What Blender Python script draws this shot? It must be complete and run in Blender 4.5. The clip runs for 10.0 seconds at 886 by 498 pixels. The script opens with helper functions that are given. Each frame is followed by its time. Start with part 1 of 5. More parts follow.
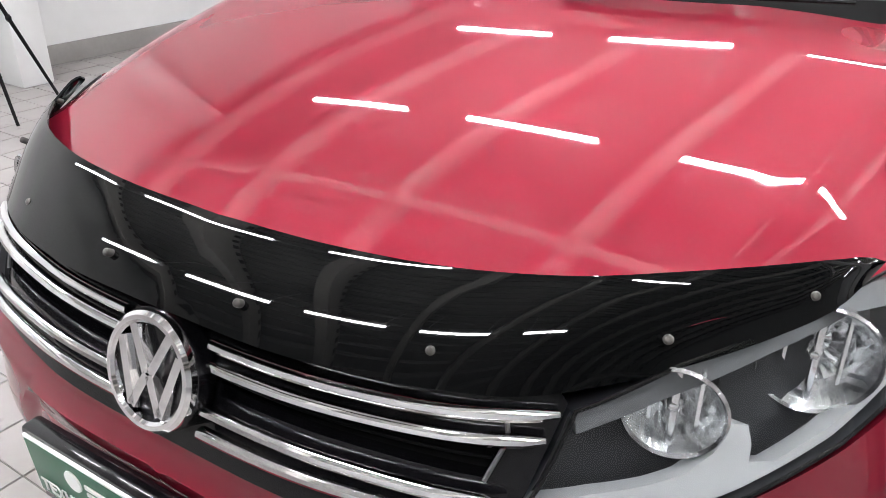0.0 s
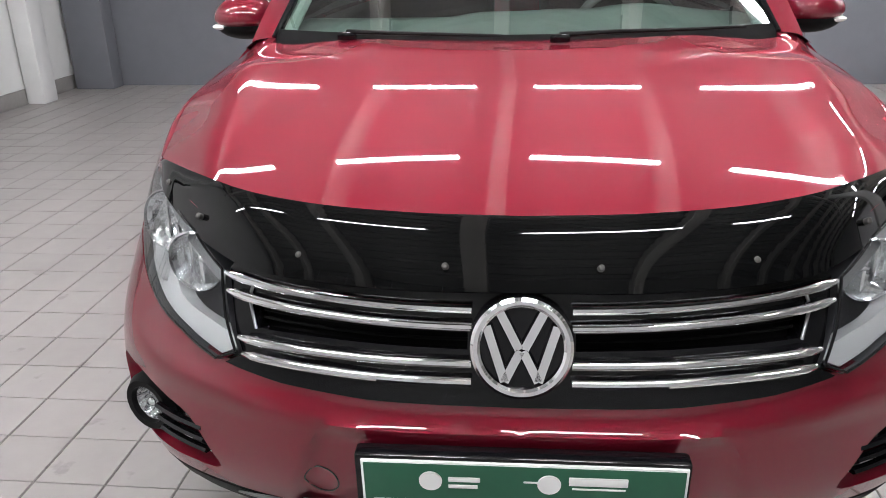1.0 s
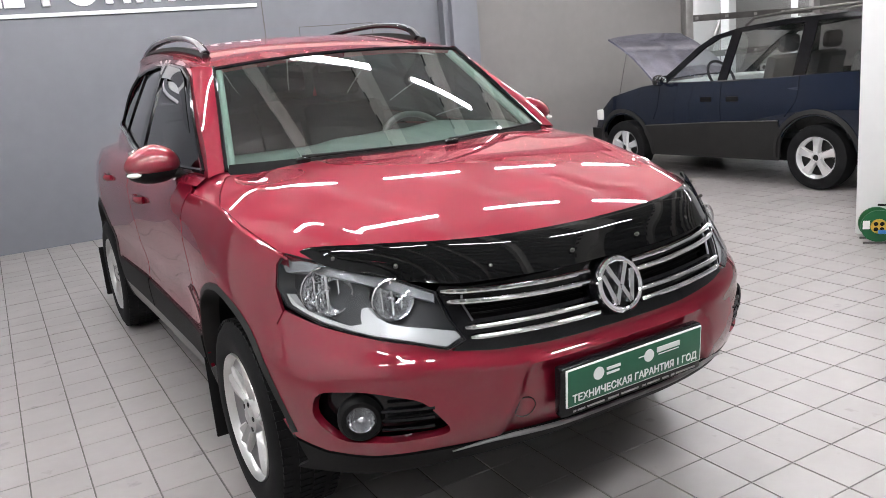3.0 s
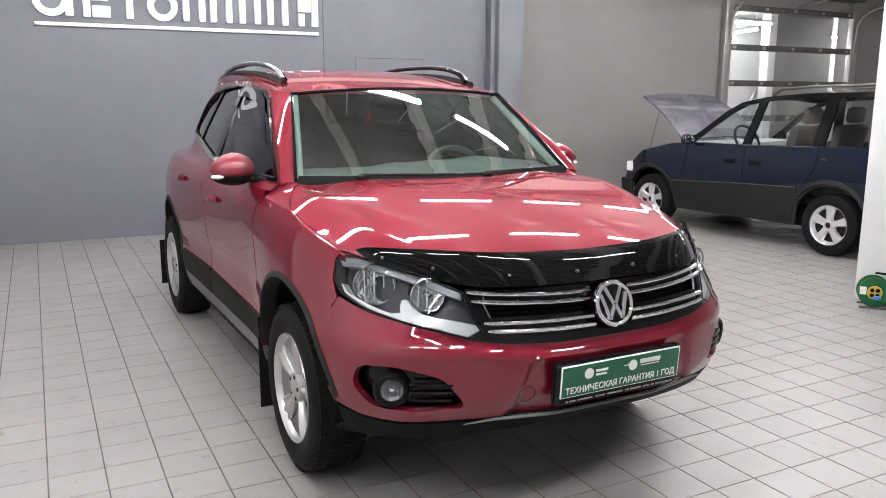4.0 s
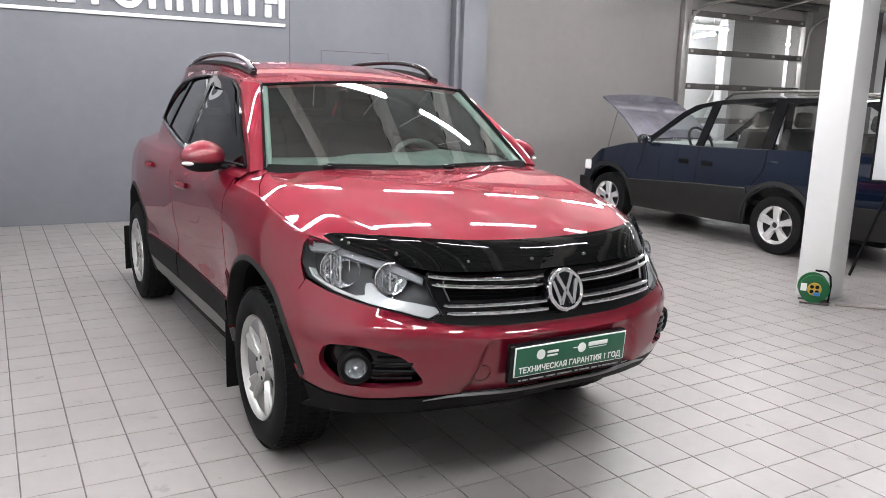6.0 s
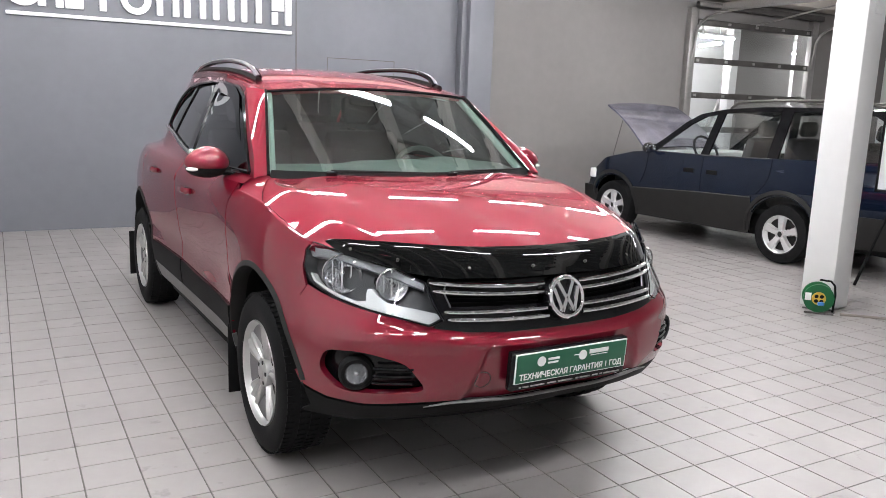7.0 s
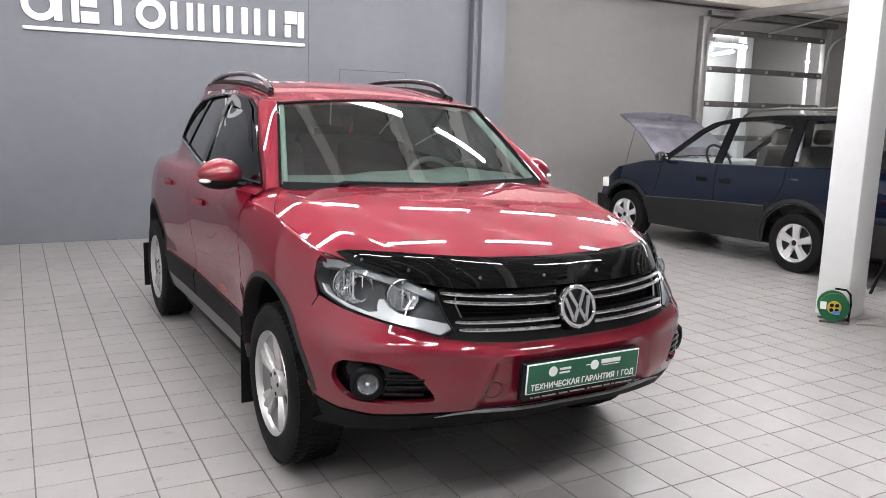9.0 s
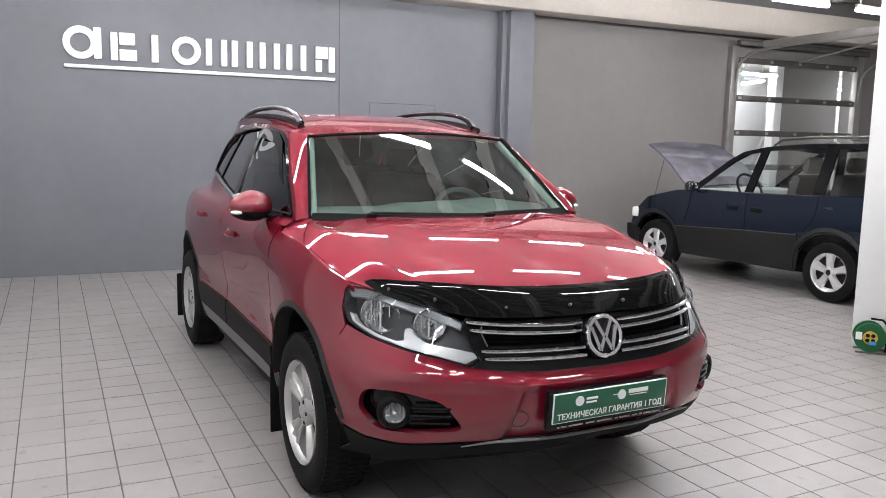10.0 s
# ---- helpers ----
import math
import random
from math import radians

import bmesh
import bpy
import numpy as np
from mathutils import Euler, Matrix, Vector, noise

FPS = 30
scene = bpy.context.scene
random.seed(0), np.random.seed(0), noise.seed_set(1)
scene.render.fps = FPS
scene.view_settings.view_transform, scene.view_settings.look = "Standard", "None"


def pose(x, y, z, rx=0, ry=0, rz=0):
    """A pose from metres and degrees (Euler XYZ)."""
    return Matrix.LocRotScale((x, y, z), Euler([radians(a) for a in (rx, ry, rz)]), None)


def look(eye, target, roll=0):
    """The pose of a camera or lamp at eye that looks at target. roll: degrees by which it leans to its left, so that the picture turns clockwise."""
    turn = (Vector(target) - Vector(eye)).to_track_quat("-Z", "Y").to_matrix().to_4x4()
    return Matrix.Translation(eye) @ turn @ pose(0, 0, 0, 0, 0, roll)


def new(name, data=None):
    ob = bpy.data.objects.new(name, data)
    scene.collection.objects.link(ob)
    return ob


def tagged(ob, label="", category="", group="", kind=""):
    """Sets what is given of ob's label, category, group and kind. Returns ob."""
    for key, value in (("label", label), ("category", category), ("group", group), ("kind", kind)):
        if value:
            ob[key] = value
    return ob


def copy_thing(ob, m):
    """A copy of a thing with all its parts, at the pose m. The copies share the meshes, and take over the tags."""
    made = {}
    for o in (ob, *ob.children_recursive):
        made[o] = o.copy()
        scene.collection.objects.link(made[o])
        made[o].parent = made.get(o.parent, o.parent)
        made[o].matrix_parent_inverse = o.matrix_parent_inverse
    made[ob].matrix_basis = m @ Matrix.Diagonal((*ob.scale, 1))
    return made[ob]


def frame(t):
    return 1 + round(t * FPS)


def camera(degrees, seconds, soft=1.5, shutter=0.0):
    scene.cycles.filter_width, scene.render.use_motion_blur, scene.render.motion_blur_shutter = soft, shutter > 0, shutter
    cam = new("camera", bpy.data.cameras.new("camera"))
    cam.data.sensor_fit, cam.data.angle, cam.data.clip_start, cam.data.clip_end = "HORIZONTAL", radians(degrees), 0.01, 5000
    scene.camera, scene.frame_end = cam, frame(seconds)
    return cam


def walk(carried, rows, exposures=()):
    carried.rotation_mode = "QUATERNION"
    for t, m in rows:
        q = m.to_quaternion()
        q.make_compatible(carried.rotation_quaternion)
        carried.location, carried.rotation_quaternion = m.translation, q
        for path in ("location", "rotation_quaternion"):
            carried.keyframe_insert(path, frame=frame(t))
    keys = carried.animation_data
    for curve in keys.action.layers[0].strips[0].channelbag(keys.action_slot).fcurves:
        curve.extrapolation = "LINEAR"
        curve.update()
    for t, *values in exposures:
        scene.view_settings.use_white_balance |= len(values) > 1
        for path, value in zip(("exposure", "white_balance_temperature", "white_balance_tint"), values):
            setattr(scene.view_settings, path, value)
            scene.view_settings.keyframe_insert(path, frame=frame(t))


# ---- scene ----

cam = camera(58.3, 10.0, soft=0.75)
PATH = [
    (0, (0.794, -1.425, 1.380), (-0.216, 0.053, 0.487), 0.42),
    (0.5, (0.420, -1.720, 1.328), (-0.295, -0.031, 0.538), -1.50),
    (1, (0.042, -2.032, 1.383), (-0.183, -0.184, 0.651), -1.30),
    (1.5, (-0.340, -2.233, 1.416), (-0.131, -0.351, 0.773), -3.20),
    (2, (-0.763, -2.380, 1.446), (-0.163, -0.536, 0.959), -5.80),
    (2.5, (-1.075, -2.565, 1.460), (-0.222, -0.822, 0.972), -6.40),
    (3, (-1.388, -2.588, 1.441), (-0.471, -0.871, 0.979), -5.20),
    (3.2, (-1.465, -2.657, 1.452), (-0.584, -0.908, 0.992), -4.60),
    (4.3, (-1.660, -3.098, 1.476), (-0.764, -1.347, 1.116), 1.18),
    (4.5, (-1.668, -3.120, 1.478), (-0.756, -1.381, 1.103), 1.34),
    (5, (-1.717, -3.149, 1.470), (-0.764, -1.434, 1.080), 1.80),
    (6.5, (-1.716, -3.164, 1.476), (-0.757, -1.450, 1.096), 1.79),
    (7, (-1.707, -3.174, 1.472), (-0.760, -1.451, 1.105), 2.10),
    (7.5, (-1.702, -3.186, 1.475), (-0.768, -1.454, 1.120), 2.02),
    (8, (-1.702, -3.199, 1.484), (-0.761, -1.468, 1.138), 1.80),
    (8.5, (-1.698, -3.184, 1.478), (-0.748, -1.458, 1.135), 1.71),
    (9, (-1.702, -3.183, 1.474), (-0.783, -1.440, 1.131), 1.67),
    (9.5, (-1.705, -3.192, 1.466), (-0.827, -1.421, 1.162), 1.59),
    (10, (-1.701, -3.215, 1.474), (-0.847, -1.427, 1.206), 1.16),
]
walk(cam, [(t, look(eye, target, roll)) for t, eye, target, roll in PATH],
     exposures=[(0, 0.32), (0.5, 0.08), (1.0, -0.12), (1.5, -0.06), (2.2, 0.03), (3.2, 0.06), (4.4, 0.04), (6.5, 0.08), (9.4, 0.03), (10, -0.12)])

# ---- world and exposure ----
world = bpy.data.worlds.new("world")
scene.world = world
world.use_nodes = True
world.node_tree.nodes["Background"].inputs["Color"].default_value = (0.8, 0.85, 0.9, 1)
world.node_tree.nodes["Background"].inputs["Strength"].default_value = 0.15
scene.view_settings.exposure = 0.0
TUBE = 152.0


# ---- materials ----
def material(name, color, rough=0.5, metal=0.0, vary=0.0, scale=8.0, bump=0.0, bump_scale=60.0, coat=0.0, emit=0.0,
             glass=0.0, ior=1.45, rough_vary=0.0, per_piece=0.0, alpha=1.0, spec=0.5, world=False, spots=0.0):
    """A surface with noise in its colour (two scales), its roughness and its relief."""
    m = bpy.data.materials.new(name)
    m.use_nodes = True
    nt = m.node_tree
    b = nt.nodes["Principled BSDF"]
    b.inputs["Base Color"].default_value = (*color, 1)
    b.inputs["Roughness"].default_value = rough
    b.inputs["Metallic"].default_value = metal
    b.inputs["IOR"].default_value = ior
    b.inputs["Coat Weight"].default_value = coat
    b.inputs["Coat Roughness"].default_value = 0.03
    b.inputs["Transmission Weight"].default_value = glass
    b.inputs["Alpha"].default_value = alpha
    b.inputs["Specular IOR Level"].default_value = spec
    if emit:
        b.inputs["Emission Color"].default_value = (*color, 1)
        b.inputs["Emission Strength"].default_value = emit
    co = nt.nodes.new("ShaderNodeTexCoord")

    def noise_tex(s, detail=4.0):
        n = nt.nodes.new("ShaderNodeTexNoise")
        n.inputs["Scale"].default_value = s
        n.inputs["Detail"].default_value = detail
        nt.links.new(nt.nodes.new("ShaderNodeNewGeometry").outputs["Position"] if world else co.outputs["Object"], n.inputs["Vector"])
        return n.outputs["Fac"]

    def mapped(fac, low, high):
        r = nt.nodes.new("ShaderNodeMapRange")
        r.inputs["From Min"].default_value, r.inputs["From Max"].default_value = 0.3, 0.7
        r.inputs["To Min"].default_value, r.inputs["To Max"].default_value = low, high
        nt.links.new(fac, r.inputs["Value"])
        return r.outputs["Result"]

    def times(a, c):
        k = nt.nodes.new("ShaderNodeMath")
        k.operation = "MULTIPLY"
        nt.links.new(a, k.inputs[0])
        nt.links.new(c, k.inputs[1])
        return k.outputs[0]

    if vary or per_piece:
        value = times(mapped(noise_tex(scale), 1 - vary, 1 + vary), mapped(noise_tex(scale * 9), 1 - vary * 0.5, 1 + vary * 0.5))
        if per_piece:
            info = nt.nodes.new("ShaderNodeObjectInfo")
            r = nt.nodes.new("ShaderNodeMapRange")
            r.inputs["To Min"].default_value, r.inputs["To Max"].default_value = 1 - per_piece, 1 + per_piece
            nt.links.new(info.outputs["Random"], r.inputs["Value"])
            value = times(value, r.outputs["Result"])
        if spots:
            r = nt.nodes.new("ShaderNodeMapRange")
            r.inputs["From Min"].default_value, r.inputs["From Max"].default_value = 0.66, 0.72
            r.inputs["To Min"].default_value, r.inputs["To Max"].default_value = 1.0, 1.0 - spots
            nt.links.new(noise_tex(9.0, 5.0), r.inputs["Value"])
            value = times(value, r.outputs["Result"])
        mix = nt.nodes.new("ShaderNodeVectorMath")
        mix.operation = "SCALE"
        mix.inputs[0].default_value = color
        nt.links.new(value, mix.inputs["Scale"])
        nt.links.new(mix.outputs[0], b.inputs["Base Color"])
    if rough_vary:
        nt.links.new(mapped(noise_tex(scale * 2.3), max(0.02, rough - rough_vary), rough + rough_vary), b.inputs["Roughness"])
    if bump:
        bm_node = nt.nodes.new("ShaderNodeBump")
        bm_node.inputs["Strength"].default_value = bump
        bm_node.inputs["Distance"].default_value = 0.002
        nt.links.new(noise_tex(bump_scale, 6.0), bm_node.inputs["Height"])
        nt.links.new(bm_node.outputs["Normal"], b.inputs["Normal"])
    return m


def flake_paint(name, color, flake=0.55):
    """Metallic car paint: a coloured flake coat under clear lacquer."""
    m = material(name, color, rough=0.5, metal=flake, coat=1.0, vary=0.02, scale=1.2, spec=0.1)
    b = m.node_tree.nodes["Principled BSDF"]
    b.inputs["Coat IOR"].default_value = 1.72
    b.inputs["Specular Tint"].default_value = (*(0.5 + 0.5 * c / max(color) for c in color), 1)
    b.inputs["Coat Roughness"].default_value = 0.02
    return m


def pane(name, tint, mirror=0.05, gloss=1.0):
    """Thin glass: clear with a tint, mirroring more at grazing angles, alike from both sides."""
    m = bpy.data.materials.new(name)
    m.use_nodes = True
    nt = m.node_tree
    nt.nodes.remove(nt.nodes["Principled BSDF"])
    clear, shine, mix, lay, power, ramp = (nt.nodes.new("ShaderNode" + k) for k in ("BsdfTransparent", "BsdfGlossy", "MixShader", "LayerWeight", "Math", "MapRange"))
    clear.inputs["Color"].default_value = (*tint, 1)
    shine.inputs["Roughness"].default_value = 0.0
    shine.inputs["Color"].default_value = (gloss, gloss, gloss, 1)
    lay.inputs["Blend"].default_value = 0.5
    power.operation = "POWER"
    power.inputs[1].default_value = 5.0
    ramp.inputs["To Min"].default_value, ramp.inputs["To Max"].default_value = mirror, 1.0
    nt.links.new(lay.outputs["Facing"], power.inputs[0])
    nt.links.new(power.outputs[0], ramp.inputs["Value"])
    nt.links.new(ramp.outputs["Result"], mix.inputs[0])
    nt.links.new(clear.outputs[0], mix.inputs[1])
    nt.links.new(shine.outputs[0], mix.inputs[2])
    nt.links.new(mix.outputs[0], nt.nodes["Material Output"].inputs["Surface"])
    return m


M = {}
M["red"] = flake_paint("red metallic lacquer", (0.186, 0.007, 0.021), 0.6)
M["navy"] = flake_paint("navy metallic lacquer", (0.0025, 0.007, 0.020), 0.4)
M["dark_paint"] = flake_paint("dark lacquer", (0.008, 0.008, 0.009), 0.4)
# navy paint made pale: the sheen of mirrored light is in its colour
M["navy_sheen"] = material("bonnet paint with pale sheen", (0.46, 0.46, 0.56), 0.12, 0.85, vary=0.25, scale=5)
M["black_plastic"] = material("textured black plastic", (0.006, 0.006, 0.0062), 0.6, bump=0.15, bump_scale=500, vary=0.1, spec=0.14)
M["gloss_black"] = material("gloss black plastic", (0.005, 0.005, 0.006), 0.12, spec=0.35)
M["acrylic"] = material("black acrylic", (0.002, 0.0022, 0.0024), 0.02, spec=0.28)
M["grey_plastic"] = material("grey moulded plastic", (0.016, 0.0155, 0.015), 0.55, bump=0.15, bump_scale=400, vary=0.1, spec=0.3)
# sill plastic lightened: the floor's reflection is in its grey
M["sill_sheen"] = material("sill plastic with floor sheen", (0.10, 0.098, 0.095), 0.35, bump=0.1, bump_scale=400, vary=0.1)
M["cladding"] = material("dark body cladding", (0.016, 0.0155, 0.015), 0.5, bump=0.1, bump_scale=300, vary=0.1, spec=0.3)
M["lip"] = material("silver grey lip", (0.17, 0.17, 0.17), 0.35, vary=0.05)
M["chrome"] = material("chrome", (0.82, 0.82, 0.83), 0.06, 1.0)
M["satin"] = material("satin aluminium", (0.26, 0.26, 0.27), 0.28, 1.0, vary=0.04, scale=20)
M["reflector"] = material("lamp reflector", (0.93, 0.94, 0.95), 0.2, 1.0)
M["lamp_bezel"] = material("silver lamp bezel", (0.62, 0.63, 0.63), 0.25, 0.35)
M["lamp_ring"] = material("lamp ring", (0.50, 0.50, 0.51), 0.2, 1.0)
M["lamp_grey"] = material("grey lamp trim", (0.17, 0.175, 0.18), 0.3, 0.3)
M["alloy_bright"] = material("polished alloy", (0.85, 0.85, 0.85), 0.22, 0.7)
M["lamp_dark"] = material("dark lamp housing", (0.03, 0.031, 0.034), 0.3)
M["lens"] = pane("clear lens", (0.94, 0.96, 0.97), 0.03)
M["amber"] = material("indicator lens", (0.85, 0.84, 0.80), 0.2)
M["glass"] = pane("tinted glass", (0.60, 0.74, 0.68), 0.16)
M["dark_glass"] = pane("dark side glass", (0.11, 0.125, 0.125), 0.07)
M["rear_glass"] = pane("dark rear glass", (0.03, 0.035, 0.035), 0.08)
M["gate_glass"] = pane("gate pane", (0.9, 0.92, 0.92), 0.08)
M["rubber"] = material("tyre rubber", (0.008, 0.008, 0.0085), 0.8, bump=0.2, bump_scale=180, vary=0.2, scale=12, spec=0.2)
M["alloy"] = material("silver alloy", (0.52, 0.52, 0.51), 0.3, 0.8, vary=0.05, scale=15)
# near-black for the shade in wheel recesses, and for the wheel bolts
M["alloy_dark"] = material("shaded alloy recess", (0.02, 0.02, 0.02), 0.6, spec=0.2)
M["interior_dark"] = material("dark cabin trim", (0.010, 0.011, 0.011), 0.7, spec=0.15, bump=0.2, bump_scale=300)
M["interior_grey"] = material("grey cabin trim", (0.40, 0.43, 0.41), 0.75, bump=0.15, bump_scale=300, vary=0.08)
M["dash_grey"] = material("grained dashboard", (0.15, 0.16, 0.155), 0.7, bump=0.15, bump_scale=300, vary=0.08)
M["van_cloth"] = material("grey seat cloth", (0.07, 0.07, 0.068), 0.9, spec=0.05, bump=0.4, bump_scale=400, vary=0.2)
M["wheel_leather"] = material("grey wheel leather", (0.10, 0.10, 0.098), 0.45, bump=0.1, bump_scale=300)
M["seat_cloth"] = material("dark seat cloth", (0.008, 0.008, 0.008), 0.9, spec=0.05, bump=0.4, bump_scale=400, vary=0.2)
M["white_paint"] = material("white wall paint", (0.66, 0.665, 0.66), 0.6, vary=0.03, scale=1.2, bump=0.12, bump_scale=90)
M["grey_wall"] = material("blue grey wall paint", (0.142, 0.148, 0.165), 0.5, vary=0.06, scale=0.9, bump=0.15, bump_scale=70)
M["taupe_wall"] = material("taupe wall paint", (0.185, 0.176, 0.170), 0.6, vary=0.06, scale=0.8, bump=0.15, bump_scale=70)
M["skirting"] = material("grey skirting", (0.27, 0.26, 0.25), 0.55, vary=0.08, scale=3)
M["cream"] = material("cream painted steel", (0.47, 0.435, 0.39), 0.55, vary=0.06, scale=1.5, bump=0.1)
M["joist"] = material("white painted joist", (0.50, 0.485, 0.455), 0.5, vary=0.05, scale=1.5, bump=0.1)
M["gap_shade"] = material("shade in the deck gaps", (0.02, 0.02, 0.019), 0.9, spec=0.1)
M["deck"] = material("dark ceiling deck", (0.20, 0.20, 0.19), 0.6, vary=0.06, scale=1.0, bump=0.1)
M["tile"] = material("beige stoneware tile", (0.318, 0.299, 0.290), 0.34, vary=0.05, scale=1.7, world=True, spots=0.22, bump=0.04, bump_scale=160, rough_vary=0.05, per_piece=0.03)
M["grout"] = material("dark grout", (0.135, 0.128, 0.12), 0.85, vary=0.3, scale=6, bump=0.3, bump_scale=120)
M["tube"] = material("lit tube", (0.975, 0.967, 1.0), 0.5, emit=TUBE)
M["lamp_body"] = material("white lamp body", (0.75, 0.75, 0.75), 0.4)
M["white_letter"] = material("white letter acrylic", (0.86, 0.87, 0.88), 0.35)
M["steel_dark"] = material("dark galvanised steel", (0.10, 0.095, 0.09), 0.45, 0.6, vary=0.2, scale=6)
M["steel_grey"] = material("galvanised steel", (0.32, 0.31, 0.30), 0.4, 0.7, vary=0.12, scale=6)
M["green_sign"] = material("green plate", (0.018, 0.105, 0.058), 0.35, vary=0.05)
M["white_print"] = material("white print", (0.82, 0.83, 0.82), 0.4)
M["reel_green"] = material("green plastic", (0.008, 0.10, 0.035), 0.35, vary=0.06)
M["reel_yellow"] = material("yellow cable", (0.55, 0.36, 0.05), 0.45, vary=0.1, scale=30)
M["blue_plastic"] = material("blue plastic", (0.05, 0.22, 0.6), 0.4)
M["red_mark"] = material("red painted steel", (0.6, 0.02, 0.03), 0.4)
M["screen_cloth"] = material("white reflector cloth", (0.75, 0.76, 0.78), 0.6, vary=0.04)
M["cable_grey"] = material("grey cable", (0.30, 0.27, 0.24), 0.55)


# ---- building blocks ----
def finish(bm, name, mat, parent=None, label="", smooth=True, angle=35):
    me = bpy.data.meshes.new(name)
    bm.to_mesh(me)
    bm.free()
    me.materials.append(M[mat] if isinstance(mat, str) else mat)
    if smooth:
        me.shade_smooth()
        me.set_sharp_from_angle(angle=radians(angle))
    ob = new(name, me)
    if parent is not None:
        ob.parent = parent
    if label:
        ob["label"] = label
    return ob


def thing(name, label, category, m=None, group="", kind=""):
    ob = new(name)
    ob.empty_display_size = 0.1
    if m is not None:
        ob.matrix_world = m
    return tagged(ob, label, category, group, kind)


def box(bm, x0, x1, y0, y1, z0, z1, bevel=0.0, m=None):
    r = bmesh.ops.create_cube(bm, size=1.0)
    for v in r["verts"]:
        v.co = Vector((x0 + (v.co.x + 0.5) * (x1 - x0), y0 + (v.co.y + 0.5) * (y1 - y0), z0 + (v.co.z + 0.5) * (z1 - z0)))
    verts = r["verts"]
    if bevel:
        edges = list({e for v in verts for e in v.link_edges})
        out = bmesh.ops.bevel(bm, geom=edges, offset=bevel, segments=2, affect="EDGES", profile=0.5)
        verts = list({v for f in out["faces"] for v in f.verts} | {v for v in verts if v.is_valid})
    if m is not None:
        bmesh.ops.transform(bm, matrix=m, verts=[v for v in verts if v.is_valid])
    return verts


def boxed(name, dims, mat, parent=None, label="", bevel=0.0, m=None):
    bm = bmesh.new()
    box(bm, *dims, bevel=bevel, m=m)
    return finish(bm, name, mat, parent, label)


def tube_along(bm, points, radius, sides=8, closed=False, flat=1.0):
    """A round (or flattened) bar along points; radius is one number or one for each point."""
    pts = [Vector(p) for p in points]
    n = len(pts)
    rad = [radius] * n if isinstance(radius, (int, float)) else list(radius)
    rings, up = [], None
    for i, p in enumerate(pts):
        a = pts[(i - 1) % n] if closed or i else pts[i]
        c = pts[(i + 1) % n] if closed or i < n - 1 else pts[i]
        d = (c - a).normalized()
        if up is None:
            up = Vector((0, 0, 1)) if abs(d.z) < 0.9 else Vector((0, 1, 0))
        side = d.cross(up).normalized()
        up = side.cross(d).normalized()
        rings.append([bm.verts.new(p + side * math.cos(2 * math.pi * k / sides) * rad[i] + up * math.sin(2 * math.pi * k / sides) * rad[i] * flat)
                      for k in range(sides)])
    pairs = list(zip(rings, rings[1:] + rings[:1] if closed else rings[1:]))
    for a, c in pairs:
        for k in range(sides):
            bm.faces.new((a[k], a[(k + 1) % sides], c[(k + 1) % sides], c[k]))
    if not closed:
        bm.faces.new(list(reversed(rings[0])))
        bm.faces.new(rings[-1])


def spin(bm, profile, steps=48, axis="x", m=None, close=False):
    """A turned body: profile of (radius, along) turned about the axis."""
    rings = []
    for k in range(steps):
        a = 2 * math.pi * k / steps
        ring = []
        for r, h in profile:
            p = Vector((h, r * math.cos(a), r * math.sin(a))) if axis == "x" else Vector((r * math.cos(a), r * math.sin(a), h))
            ring.append(bm.verts.new(m @ p if m is not None else p))
        rings.append(ring)
    for a, c in zip(rings, rings[1:] + rings[:1]):
        for k in range(len(profile) - 1 + (1 if close else 0)):
            j = (k + 1) % len(profile)
            bm.faces.new((a[k], a[j], c[j], c[k]))
    bmesh.ops.remove_doubles(bm, verts=bm.verts, dist=1e-6)


def herm(xs, vs, x):
    """A smooth curve through the values vs at the places xs."""
    n = len(xs)
    if x <= xs[0]:
        return vs[0]
    if x >= xs[-1]:
        return vs[-1]
    k = 0
    while x > xs[k + 1]:
        k += 1

    def slope(i):
        if i == 0:
            return (vs[1] - vs[0]) / (xs[1] - xs[0])
        if i == n - 1:
            return (vs[-1] - vs[-2]) / (xs[-1] - xs[-2])
        h0, h1 = xs[i] - xs[i - 1], xs[i + 1] - xs[i]
        return ((vs[i] - vs[i - 1]) / h0 * h1 + (vs[i + 1] - vs[i]) / h1 * h0) / (h0 + h1)

    h = xs[k + 1] - xs[k]
    t = (x - xs[k]) / h
    t2, t3 = t * t, t * t * t
    return vs[k] * (2 * t3 - 3 * t2 + 1) + slope(k) * (h * (t3 - 2 * t2 + t)) + vs[k + 1] * (3 * t2 - 2 * t3) + slope(k + 1) * (h * (t3 - t2))


def smooth(a, b, x):
    t = min(1.0, max(0.0, (x - a) / (b - a)))
    return t * t * (3 - 2 * t)


def inside(poly, x, y):
    """Which of the points lie in the polygon."""
    hit = np.zeros(len(x), bool)
    for (ax, ay), (bx, by) in zip(poly, poly[1:] + poly[:1]):
        if ay != by:
            hit ^= ((ay > y) != (by > y)) & (x < (bx - ax) * (y - ay) / (by - ay) + ax)
    return hit


def resample(poly, step, closed=True):
    out = []
    for (ax, ay), (bx, by) in zip(poly, poly[1:] + poly[:1] if closed else poly[1:]):
        n = max(1, math.ceil(math.hypot(bx - ax, by - ay) / step))
        out += [(ax + (bx - ax) * k / n, ay + (by - ay) * k / n) for k in range(n)]
    return out if closed else out + [poly[-1]]


